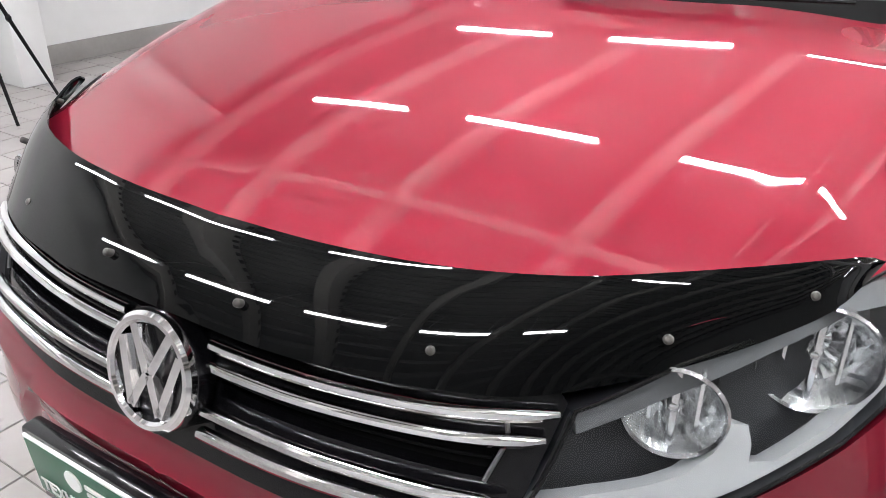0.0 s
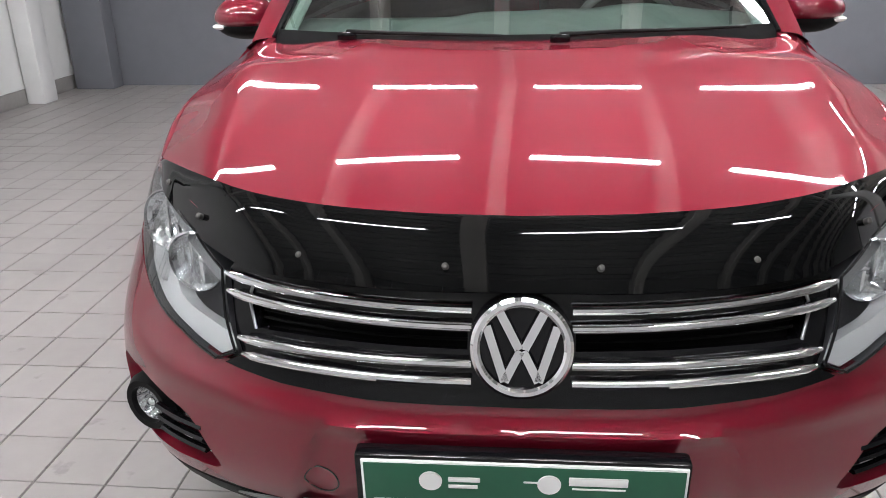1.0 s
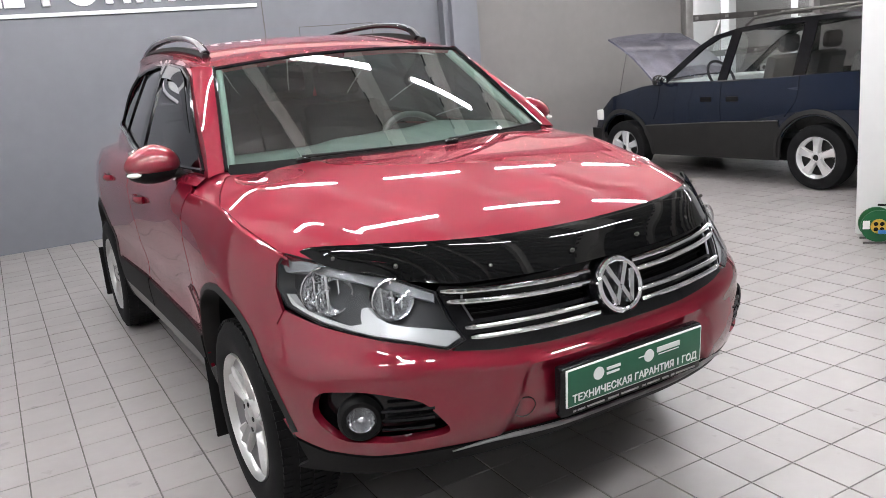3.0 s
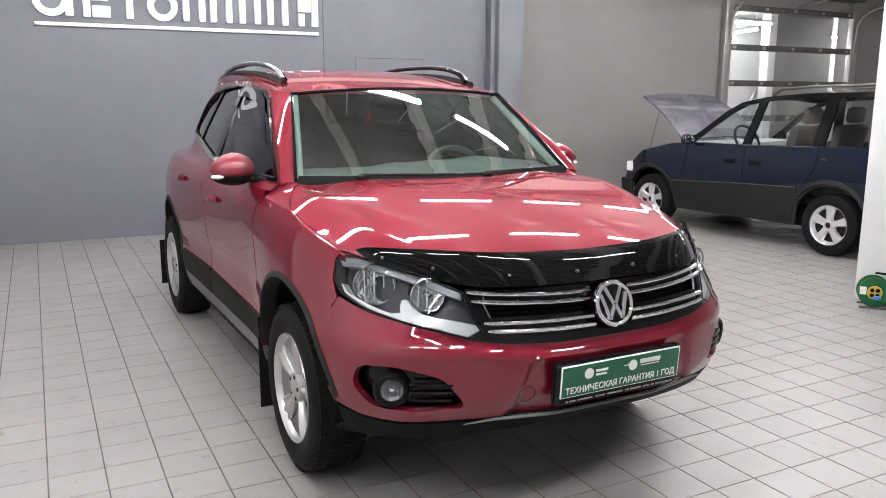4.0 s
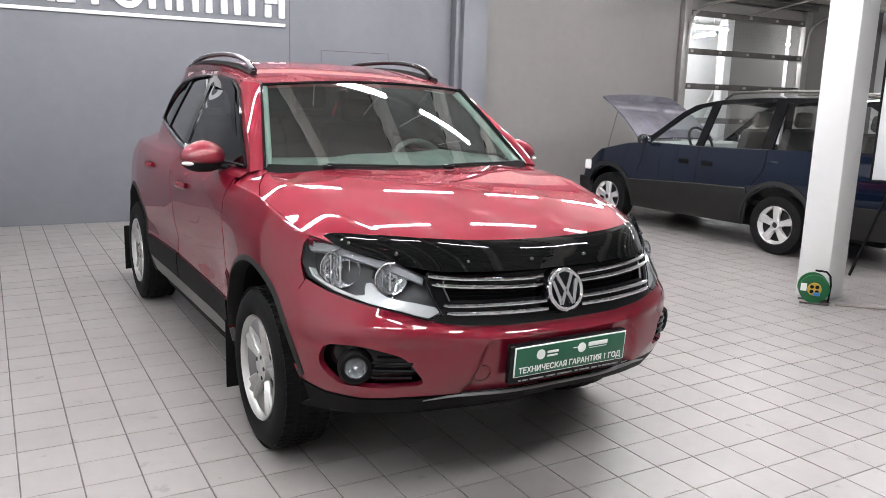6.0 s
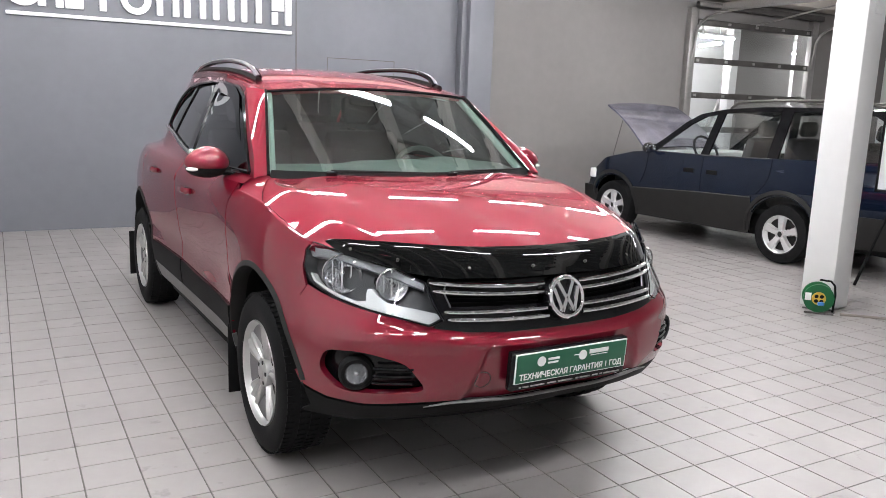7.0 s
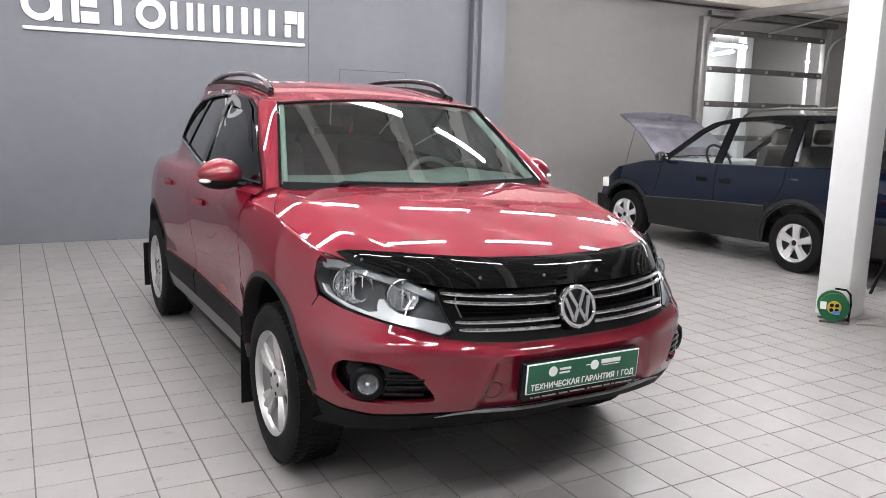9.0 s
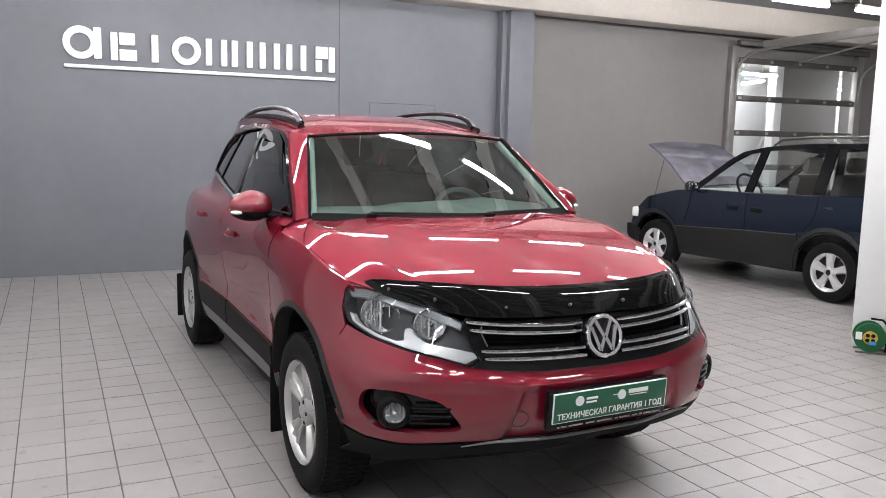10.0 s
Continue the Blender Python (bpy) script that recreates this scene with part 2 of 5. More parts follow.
def curve(points, n=24, closed=False):
    """A smooth line through a few points of a plan, as n points."""
    pts = [Vector((*p, 0)) if len(p) == 2 else Vector(p) for p in points]
    if closed:
        pts = pts[-2:] + pts + pts[:2]
    at = [0.0]
    for a, b in zip(pts, pts[1:]):
        at.append(at[-1] + (b - a).length)
    lo, hi = (at[2], at[-2]) if closed else (0.0, at[-1])
    out = [herm(at, pts, lo + (hi - lo) * k / (n if closed else n - 1)) for k in range(n)]
    return [tuple(p)[:2] if len(points[0]) == 2 else tuple(p) for p in out]


def sheet(poly, holes=(), step=0.03):
    """An even net of triangles over a polygon of the plane, less its holes."""
    from mathutils.geometry import delaunay_2d_cdt
    loops = [resample(list(p), step) for p in (poly, *holes)]
    verts, edges = [], []
    for loop in loops:
        k = len(verts)
        verts += [Vector(p) for p in loop]
        edges += [(k + i, k + (i + 1) % len(loop)) for i in range(len(loop))]
    xs, ys = [p[0] for p in loops[0]], [p[1] for p in loops[0]]
    gx, gy = np.meshgrid(np.arange(min(xs), max(xs), step), np.arange(min(ys), max(ys), step * 0.866))
    gx = gx + (np.arange(gx.shape[0])[:, None] % 2) * step * 0.5
    gx, gy = gx.ravel(), gy.ravel()
    good = inside(loops[0], gx, gy)
    for loop in loops[1:]:
        good &= ~inside(loop, gx, gy)
    rim = np.array([(v.x, v.y) for v in verts])
    gx, gy = gx[good], gy[good]
    far = np.array([((rim[:, 0] - a) ** 2 + (rim[:, 1] - b) ** 2).min() > (0.6 * step) ** 2 for a, b in zip(gx, gy)], bool)
    verts += [Vector((a, b)) for a, b in zip(gx[far], gy[far])] if len(gx) else []
    vs, _, fs, *_ = delaunay_2d_cdt(verts, edges, [], 0, 1e-7)
    cx = np.array([sum(vs[i].x for i in f) / 3 for f in fs])
    cy = np.array([sum(vs[i].y for i in f) / 3 for f in fs])
    keep = inside(loops[0], cx, cy)
    for loop in loops[1:]:
        keep &= ~inside(loop, cx, cy)
    return vs, [f for f, k in zip(fs, keep) if k]


def skin(name, poly, lift, mat, parent, label="", holes=(), step=0.03, rim=0.012, flip=1, out=None, whole=False, angle=40):
    """A panel: the polygon lifted onto a surface, with its edges turned in by rim."""
    vs, fs = sheet(poly, holes, step)
    bm = bmesh.new()
    bv = [bm.verts.new(lift(v.x, v.y)) for v in vs]
    for f in fs:
        try:
            bm.faces.new([bv[i] for i in f])
        except ValueError:
            pass
    bmesh.ops.delete(bm, geom=[v for v in bm.verts if not v.link_faces], context="VERTS")
    if whole:
        twin = bmesh.ops.duplicate(bm, geom=bm.verts[:] + bm.edges[:] + bm.faces[:])["geom"]
        for v in [q for q in twin if isinstance(q, bmesh.types.BMVert)]:
            v.co.x = -v.co.x
        bmesh.ops.reverse_faces(bm, faces=[q for q in twin if isinstance(q, bmesh.types.BMFace)])
        bmesh.ops.remove_doubles(bm, verts=[v for v in bm.verts if abs(v.co.x) < 2e-4], dist=5e-4)
    bm.normal_update()
    mid = sum((v.co for v in bm.verts), Vector()) / len(bm.verts)
    mean = sum((f.normal * f.calc_area() for f in bm.faces), Vector())
    ref = Vector(out) if out else mid - Vector((0, 1.2, 0.75))
    if mean.dot(ref) < 0:
        bmesh.ops.reverse_faces(bm, faces=bm.faces)
        bm.normal_update()
    if rim:
        normals = {v: v.normal.copy() for v in bm.verts}
        edges = [e for e in bm.edges if len(e.link_faces) == 1]
        top = {v for e in edges for v in e.verts}
        ext = bmesh.ops.extrude_edge_only(bm, edges=edges)
        for v in [g for g in ext["geom"] if isinstance(g, bmesh.types.BMVert)]:
            src = min((w for e in v.link_edges for w in [e.other_vert(v)] if w in top), key=lambda w: (w.co - v.co).length, default=None)
            if src is not None:
                v.co = src.co - normals[src] * rim
    if flip < 0:
        for v in bm.verts:
            v.co.x = -v.co.x
        bmesh.ops.reverse_faces(bm, faces=bm.faces)
    return finish(bm, name, mat, parent, label, angle=angle)


def both(name, *args, **kw):
    """The same panel for the left and for the right side."""
    return [skin(name, *args, **kw, flip=s) for s in (1, -1)]


def strip(name, lines, mat, parent, label="", flip=1, rim=0.0, out=None, angle=40):
    """A surface through lines of equal numbers of points."""
    bm = bmesh.new()
    g = [[bm.verts.new(p) for p in line] for line in lines]
    for a, c in zip(g, g[1:]):
        for k in range(len(a) - 1):
            bm.faces.new((a[k], a[k + 1], c[k + 1], c[k]))
    bm.normal_update()
    mid = sum((v.co for v in bm.verts), Vector()) / len(bm.verts)
    mean = sum((f.normal * f.calc_area() for f in bm.faces), Vector())
    ref = Vector(out) if out else mid - Vector((0, 1.2, 0.75))
    if mean.dot(ref) < 0:
        bmesh.ops.reverse_faces(bm, faces=bm.faces)
        bm.normal_update()
    if rim:
        normals = {v: v.normal.copy() for v in bm.verts}
        edges = [e for e in bm.edges if len(e.link_faces) == 1]
        top = {v for e in edges for v in e.verts}
        ext = bmesh.ops.extrude_edge_only(bm, edges=edges)
        for v in [q for q in ext["geom"] if isinstance(q, bmesh.types.BMVert)]:
            src = min((w for e in v.link_edges for w in [e.other_vert(v)] if w in top), key=lambda w: (w.co - v.co).length, default=None)
            if src is not None:
                v.co = src.co - normals[src] * rim
    if flip < 0:
        for v in bm.verts:
            v.co.x = -v.co.x
        bmesh.ops.reverse_faces(bm, faces=bm.faces)
    return finish(bm, name, mat, parent, label, angle=angle)


def lettering(name, text, size, mat, parent, m, depth=0.0, width=None, label=""):
    """Letters of the built-in font as a mesh, standing on the origin of m, in its xz plane."""
    cu = bpy.data.curves.new(name, "FONT")
    cu.body, cu.size, cu.extrude, cu.align_x, cu.offset = text, size, depth / 2, "LEFT", size * 0.018
    tmp = bpy.data.objects.new(name, cu)
    scene.collection.objects.link(tmp)
    bpy.context.view_layer.update()
    me = bpy.data.meshes.new_from_object(tmp.evaluated_get(bpy.context.evaluated_depsgraph_get()))
    bpy.data.objects.remove(tmp)
    xs = [v.co.x for v in me.vertices]
    k = width / (max(xs) - min(xs)) if width else 1.0
    x0 = min(xs)
    for v in me.vertices:
        v.co = Vector(((v.co.x - x0) * k, -v.co.z - depth / 2, v.co.y))
    me.materials.clear()
    me.materials.append(M[mat])
    ob = new(name, me)
    if parent is not None:
        ob.parent = parent
    ob.matrix_local = m
    if label:
        ob["label"] = label
    return ob


# ---- the hall ----
WEST, EAST, NORTH, SOUTH, HIGH = -4.72, 12.5, 5.93, -8.2, 3.95


def structure(ob, label, category):
    return tagged(ob, label, category, kind="structure")


floor = structure(boxed("floor", (WEST - 0.2, 16.2, SOUTH - 0.2, 10.0, -0.2, -0.004), "grout"), "beige square floor tiles with dark joints", "floor")
ceiling_bm = bmesh.new()
box(ceiling_bm, WEST - 0.2, 16.2, SOUTH - 0.2, 10.0, HIGH + 0.16, HIGH + 0.26)
box(ceiling_bm, WEST, EAST, 5.70, NORTH, HIGH + 0.02, HIGH + 0.16)
groove = [(SOUTH, HIGH + 0.02)]
y = SOUTH + 0.1
while y < 5.45:
    groove += [(y, HIGH + 0.02), (y + 0.035, HIGH + 0.055), (y + 0.095, HIGH + 0.055), (y + 0.13, HIGH + 0.02)]
    y += 0.28
groove.append((5.70, HIGH + 0.02))
west_line = [ceiling_bm.verts.new((WEST, *p)) for p in groove]
east_line = [ceiling_bm.verts.new((EAST, *p)) for p in groove]
for k in range(len(groove) - 1):
    ceiling_bm.faces.new((west_line[k], east_line[k], east_line[k + 1], west_line[k + 1]))
box(ceiling_bm, 3.4, 16.2, 6.32, 9.8, HIGH + 0.005, HIGH + 0.06)
structure(finish(ceiling_bm, "ceiling", "deck", smooth=False), "plain grey ceiling deck over the joists", "ceiling")
structure(boxed("ceiling_soffit", (4.35, EAST, 2.9, 5.54, 3.72, HIGH - 0.005), "cream", bevel=0.004), "cream painted ceiling slab", "ceiling")
structure(boxed("wall_west", (WEST - 0.2, WEST, SOUTH - 0.2, NORTH, 0, HIGH + 0.05), "white_paint"), "plain white painted wall", "wall")
structure(boxed("wall_south", (WEST - 0.2, EAST + 0.2, SOUTH - 0.2, SOUTH, 0, HIGH + 0.05), "white_paint"), "plain white painted wall", "wall")
structure(boxed("wall_east", (EAST, EAST + 0.2, SOUTH, 6.32, 0, HIGH + 0.05), "white_paint"), "plain white painted wall", "wall")
north = structure(boxed("wall_north", (WEST, 3.46, NORTH, NORTH + 0.2, 0, HIGH + 0.05), "grey_wall"), "blue grey painted wall with flush door", "wall")
GX0, GX1, GZ1 = 7.62, 10.3, 2.86
structure(boxed("wall_gate_west", (3.46, GX0, 6.12, 6.32, 0, HIGH + 0.05), "taupe_wall"), "taupe painted wall beside the gate", "wall")
structure(boxed("wall_gate_east", (GX1, EAST, 6.12, 6.32, 0, HIGH + 0.05), "taupe_wall"), "taupe painted wall beside the gate", "wall")
structure(boxed("wall_gate_head", (GX0, GX1, 6.12, 6.32, GZ1, HIGH + 0.05), "taupe_wall"), "taupe painted wall over the gate", "wall")
structure(boxed("pier", (3.45, 3.80, 5.72, 6.12, 0, 3.13), "grey_wall", bevel=0.004), "grey painted wall pier", "pier")
boxed("wall_seam", (1.262, 1.274, NORTH - 0.004, NORTH + 0.01, 0, 3.9), "steel_dark", north)
boxed("skirting_west", (WEST, WEST + 0.02, SOUTH, NORTH - 0.02, 0, 0.14), "skirting", bevel=0.003)["label"] = "grey skirting board"
structure(bpy.data.objects["skirting_west"], "low grey skirting board", "skirting")
structure(boxed("beam_north", (WEST, EAST, 5.55, 5.925, 3.13, 3.5), "cream", bevel=0.004), "cream painted beam along the wall", "beam")
for k in range(-3, 11):
    x = -0.184 + 1.3115 * k
    if WEST + 0.1 < x < EAST - 0.1:
        joist = structure(boxed("joist", (x - 0.07, x + 0.07, SOUTH, 5.54, 3.685, HIGH + 0.015), "joist", bevel=0.004), "white painted ceiling joist", "joist")
        # near-black blocks on the joist stand for the shade in the deck flutes
        gaps = bmesh.new()
        for j in range(48):
            y = SOUTH + 0.15 + 0.28 * j
            box(gaps, x - 0.073, x + 0.073, y, y + 0.13, HIGH - 0.055, HIGH + 0.0)
        finish(gaps, "deck_gap", "gap_shade", joist, smooth=False)["kind"] = "stuff"
for y in (0.45, -5.6):
    structure(boxed("cross_beam", (WEST, EAST, y - 0.045, y + 0.045, 3.62, 3.682), "joist", bevel=0.004), "white painted cross beam", "beam")


def tube_lamp():
    t = thing("tube_lamp", "long white ceiling tube lamp, lit", "lamp", group="ceiling lamps")
    bm = bmesh.new()
    box(bm, -0.433, 0.433, -0.018, 0.018, 0.034, 0.075, bevel=0.006)
    for s in (-1, 1):
        box(bm, s * 0.36 - 0.004, s * 0.36 + 0.004, -0.004, 0.004, 0.07, 0.93)
    finish(bm, "lamp_housing", "lamp_body", t)
    bm = bmesh.new()
    box(bm, -0.42, 0.42, -0.024, 0.024, -0.008, 0.033, bevel=0.012)
    finish(bm, "lit_tube", "tube", t)
    return t


lamp = None
for row in range(-2, 2):
    for col in range(-3, 7):
        x, y = 0.472 + 1.3115 * col, 1.292 + 1.982 * row
        if (x > 2.5 and row < 0) or (col == -3 and row >= 0):
            continue
        here = pose(x, y, 3.06)
        if lamp is None:
            lamp = tube_lamp()
            lamp.matrix_world = here
        else:
            copy_thing(lamp, here)


def column(x0, x1, y0, y1, label, m=None):
    return structure(boxed("column", (x0, x1, y0, y1, 0, HIGH), "white_paint", bevel=0.012, m=m), label, "column")


column(0, 0.26, 0, 0.25, "white painted square column with chipped corners", pose(3.735, 0.56, 0, 0, 0, 8))
boxed("cover_plate", (0.09, 0.19, -0.008, 0.004, 2.20, 2.33), "white_paint", bpy.data.objects["column"], bevel=0.003, m=pose(3.735, 0.56, 0, 0, 0, 8))
column(WEST + 0.02, -4.28, 1.20, 1.42, "white column against the white wall")
column(WEST + 0.02, WEST + 0.20, 4.92, 5.14, "white column against the white wall")


# ---- the red car: its body surfaces ----
HEIGHTS = [0.24, 0.36, 0.48, 0.66, 0.80, 0.93, 1.02, 1.10]
# half plan of the nose at each height, from the middle round to the front wheel
NOSE = {
    0.24: [(0, -.64), (.28, -.64), (.50, -.62), (.64, -.58), (.74, -.52), (.82, -.44), (.85, -.30), (.85, 0)],
    0.36: [(0, -.85), (.28, -.845), (.50, -.80), (.67, -.715), (.775, -.60), (.855, -.46), (.875, -.30), (.875, 0)],
    0.48: [(0, -.955), (.28, -.945), (.50, -.885), (.68, -.785), (.79, -.66), (.865, -.47), (.885, -.31), (.89, 0)],
    0.66: [(0, -.970), (.28, -.960), (.50, -.900), (.68, -.790), (.80, -.64), (.875, -.45), (.893, -.30), (.895, 0)],
    0.80: [(0, -.925), (.27, -.915), (.48, -.865), (.64, -.745), (.76, -.58), (.84, -.42), (.878, -.28), (.888, 0)],
    0.93: [(0, -.875), (.25, -.865), (.45, -.805), (.60, -.690), (.71, -.55), (.787, -.42), (.84, -.27), (.872, 0)],
    1.02: [(0, -.80), (.24, -.79), (.42, -.73), (.56, -.62), (.66, -.49), (.735, -.38), (.795, -.23), (.830, 0)],
    1.10: [(0, -.70), (.20, -.69), (.38, -.64), (.50, -.55), (.60, -.43), (.68, -.33), (.725, -.18), (.762, 0)],
}
FLANK = dict(zip(HEIGHTS, (.80, .845, .862, .872, .880, .888, .872, .822)))
ALONG = [(.45, .985), (1.0, .98), (1.6, .985), (2.15, .995), (2.6, .995), (3.0, .94)]
TAIL = [(3.24, .82), (3.38, .60), (3.43, 0.0)]
PLAN = {}
for h in HEIGHTS:
    lean = 0.10 * smooth(0.7, 1.1, h) + 0.06 * smooth(0.45, 0.24, h)
    tuck = 0.065 * smooth(0.55, 1.1, h)
    PLAN[h] = [Vector((x, y)) for x, y in NOSE[h]] + [Vector((FLANK[h] * (k - tuck * smooth(1.6, 3.0, y)), y)) for y, k in ALONG] + [Vector((FLANK[h] * k * (1 - tuck), y - lean)) for y, k in TAIL]
STATION = [0.0]
for a, b in zip(PLAN[0.66], PLAN[0.66][1:]):
    STATION.append(STATION[-1] + (b - a).length)


AROUND = [-STATION[1]] + STATION
RING = {h: [Vector((-p[1].x, p[1].y))] + p for h, p in PLAN.items()}


def belt(s, z):
    """The outer skin from the nose round the flank to the tail: s metres along it, at the height z."""
    p = herm(HEIGHTS, [herm(AROUND, RING[h], s) for h in HEIGHTS], z)
    run = smooth(.15, .6, p.y) * (1 - smooth(2.6, 3.1, p.y))
    crease = .010 * max(0.0, 1 - abs(z - .985 - .02 * p.y) / .075) ** 1.5 - .014 * math.exp(-((z - .63) / .075) ** 2)
    return Vector((p.x + run * crease, p.y, z))


def belt_in(depth):
    """The same skin, set in by depth."""
    def lifted(s, z):
        e = 0.004
        n = (belt(s + e, z) - belt(s - e, z)).cross(belt(s, z + e) - belt(s, z - e))
        return belt(s, z) - n.normalized() * depth
    return lifted


def at_x(x, z):
    lo, hi = 0.0, STATION[6]
    for _ in range(30):
        mid = (lo + hi) / 2
        lo, hi = (mid, hi) if belt(mid, z).x < x else (lo, mid)
    return (lo, z)


def at_y(y, z):
    lo, hi = 0.05, STATION[-2]
    for _ in range(30):
        mid = (lo + hi) / 2
        lo, hi = (mid, hi) if belt(mid, z).y < y else (lo, mid)
    return (lo, z)


SHUT_Y = [-.60, -.44, -.30, -.20, -.10, 0.0, .10, .20, .32]
SHUT_X = [.700, .768, .790, .807, .812, .810, .814, .819, .824]
SHUT_Z = [.906, .944, .979, 1.004, 1.025, 1.041, 1.050, 1.055, 1.060]


def shut_x(y):
    return herm(SHUT_Y, SHUT_X, min(.32, max(-.6, y)))


def shut_z(y):
    return herm(SHUT_Y, SHUT_Z, min(.32, max(-.6, y)))


def hood(x, y):
    """The bonnet: nearly flat, crowned across, its flanks falling to the shut lines."""
    ax, t = abs(x), 0.06 - y
    crown = 0.0258 + 0.1384 * t
    mid = 1.1262 - 0.1231 * t - 0.0005 * t * t - 0.1220 * t ** 3 - 0.8 * max(0.0, t - 0.86) ** 2 - crown * x * x
    crest = 0.665 + 0.16 * y
    edge = mid + crown * (x * x - crest * crest)
    f = max(0.0, (ax - crest) / (shut_x(y) - crest))
    f = f * f / 0.75 if f < 0.5 else (f - 0.25) / 0.75
    z = mid if ax < crest else edge + (shut_z(y) - edge) * f
    z -= 0.034 * smooth(-.08, .24, y) * smooth(.40, .70, ax) * (1 - min(1.0, f))
    return Vector((x, y, z))


def cabin(y, z):
    """The side of the cabin above the waist."""
    t = (z - 1.08) / 0.47
    x = 0.815 - 0.175 * t - 0.040 * t * t
    return Vector((x - 0.06 * smooth(1.3, 2.4, y) - 0.17 * smooth(2.3, 3.2, y) - 0.035 * smooth(0.9, 0.3, y) * (1 - t), y, z))


ROOF_Y = [.635, .86, 1.2, 1.7, 2.3, 2.8, 3.2]
ROOF_Z = [1.500, 1.552, 1.605, 1.634, 1.622, 1.570, 1.48]


def roof(x, y):
    z = herm(ROOF_Y, ROOF_Z, y)
    w = 0.60
    return Vector((x, y, z - 0.045 * (abs(x) / w) ** 2.6))


def screen(u, v):
    """The windscreen: u across from -1 to 1, v up from 0 to 1."""
    low = Vector((0.715 * u, 0.075 + 0.205 * u * u, 1.118 + 0.004 * u * u))
    top = Vector((0.578 * u, 0.668 + 0.060 * u * u, 1.520 - 0.030 * u * u))
    p = low.lerp(top, v)
    p.y -= 0.003 * math.sin(math.pi * v) * (1 - u * u * 0.6)
    p.z += 0.003 * math.sin(math.pi * v)
    return p


suv = thing("suv", "dark red compact suv with roof rails and black bonnet deflector", "car")
AXLE_F, AXLE_R, HUB, ARCH = -0.05, 2.604, 0.340, 0.455


def arc(cy, cz, r, a0, a1, n=26):
    return [(cy + r * math.cos(radians(a0 + (a1 - a0) * k / (n - 1))), cz + r * math.sin(radians(a0 + (a1 - a0) * k / (n - 1)))) for k in range(n)]


def flank_poly(points):
    return [at_y(y, z) for y, z in points]


ARCH_F, ARCH_R = (AXLE_F - 0.05, 0.345), (AXLE_R - 0.01, 0.345)
# headlamp outline, front wing, doors, quarter
LAMP_OUT = [at_x(.478, .742), at_x(.500, .795), at_x(.512, .862), at_x(.59, .900), at_x(.67, .925), at_x(.735, .942), at_y(-.435, .952),
            at_y(-.426, .925), at_y(-.447, .868), at_y(-.492, .820), at_x(.752, .784), at_x(.68, .762), at_x(.60, .745), at_x(.52, .722)]
SEAM_Z = .772
wing_edge = [(.335, .46)] + [p for p in arc(*ARCH_F, ARCH, 14, 150) if p[1] > .44]
wing_poly = flank_poly(wing_edge + [(-.4755, SEAM_Z), (-.484, .803), (-.441, .864), (-.420, .924), (-.428, .954)]) + [at_y(y, shut_z(y) - .003) for y in (-.40, -.33, -.25, -.15, -.05, .05, .15, .22, .28, .315)] + flank_poly([(.34, 1.078), (.34, .90), (.335, .70)])
both("front_wing", wing_poly, belt, "red", suv, step=0.025)
for s in (1, -1):
    ys = np.linspace(-.452, .31, 30)
    edge = [Vector((shut_x(y), y, shut_z(y))) for y in ys]
    low = [belt(at_y(y, shut_z(y) - .006)[0], shut_z(y) - .006) for y in ys]
    mids = [(p + q) / 2 + Vector((.10, 0, .16)) * min(.06, (q - p).length) for p, q in zip(edge, low)]
    strip("wing_shoulder", [[tuple(p - Vector((0, 0, .03))) for p in edge], [tuple(p) for p in edge], [tuple(p) for p in mids], [tuple(p) for p in low]], "red", suv, flip=s, out=(.3, 0, 1), angle=60)
both("front_door", flank_poly([(.345, .40), (1.36, .40), (1.375, .75), (1.40, 1.00), (1.40, 1.085), (.35, 1.085), (.35, .9)]), belt, "red", suv, step=0.04)
rear_low = [p for p in arc(*ARCH_R, ARCH, 168, 100, 14)]
both("rear_door", flank_poly([(1.37, .40), (2.05, .40), (2.12, .44)] + rear_low[:10] + [(2.45, .95), (2.50, 1.085), (1.41, 1.085), (1.41, 1.0), (1.385, .75)]), belt, "red", suv, step=0.04)
quarter = both("rear_quarter", flank_poly([rear_low[9]] + [p for p in arc(*ARCH_R, ARCH, 105, 8, 22)][1:] + [(3.12, .42), (3.30, .55), (3.30, 1.085), (2.51, 1.085), (2.46, .95)]), belt, "red", suv, step=0.05)
for s in (1, -1):
    skin("rear_panel", [at_y(3.05, .30), at_y(3.12, .42), at_y(3.30, .56), at_y(3.30, 1.085), (STATION[-1], 1.085), (STATION[-1], .30)], belt, "red", suv, step=0.08, flip=s)

# waist above the doors
for s in (1, -1):
    strip("waist_panel", [[tuple(belt(at_y(y, 1.085)[0], 1.085)) for y in np.linspace(.30, 3.28, 40)],
                          [tuple(cabin(y, 1.112)) for y in np.linspace(.30, 3.28, 40)]], "red", suv, flip=s)

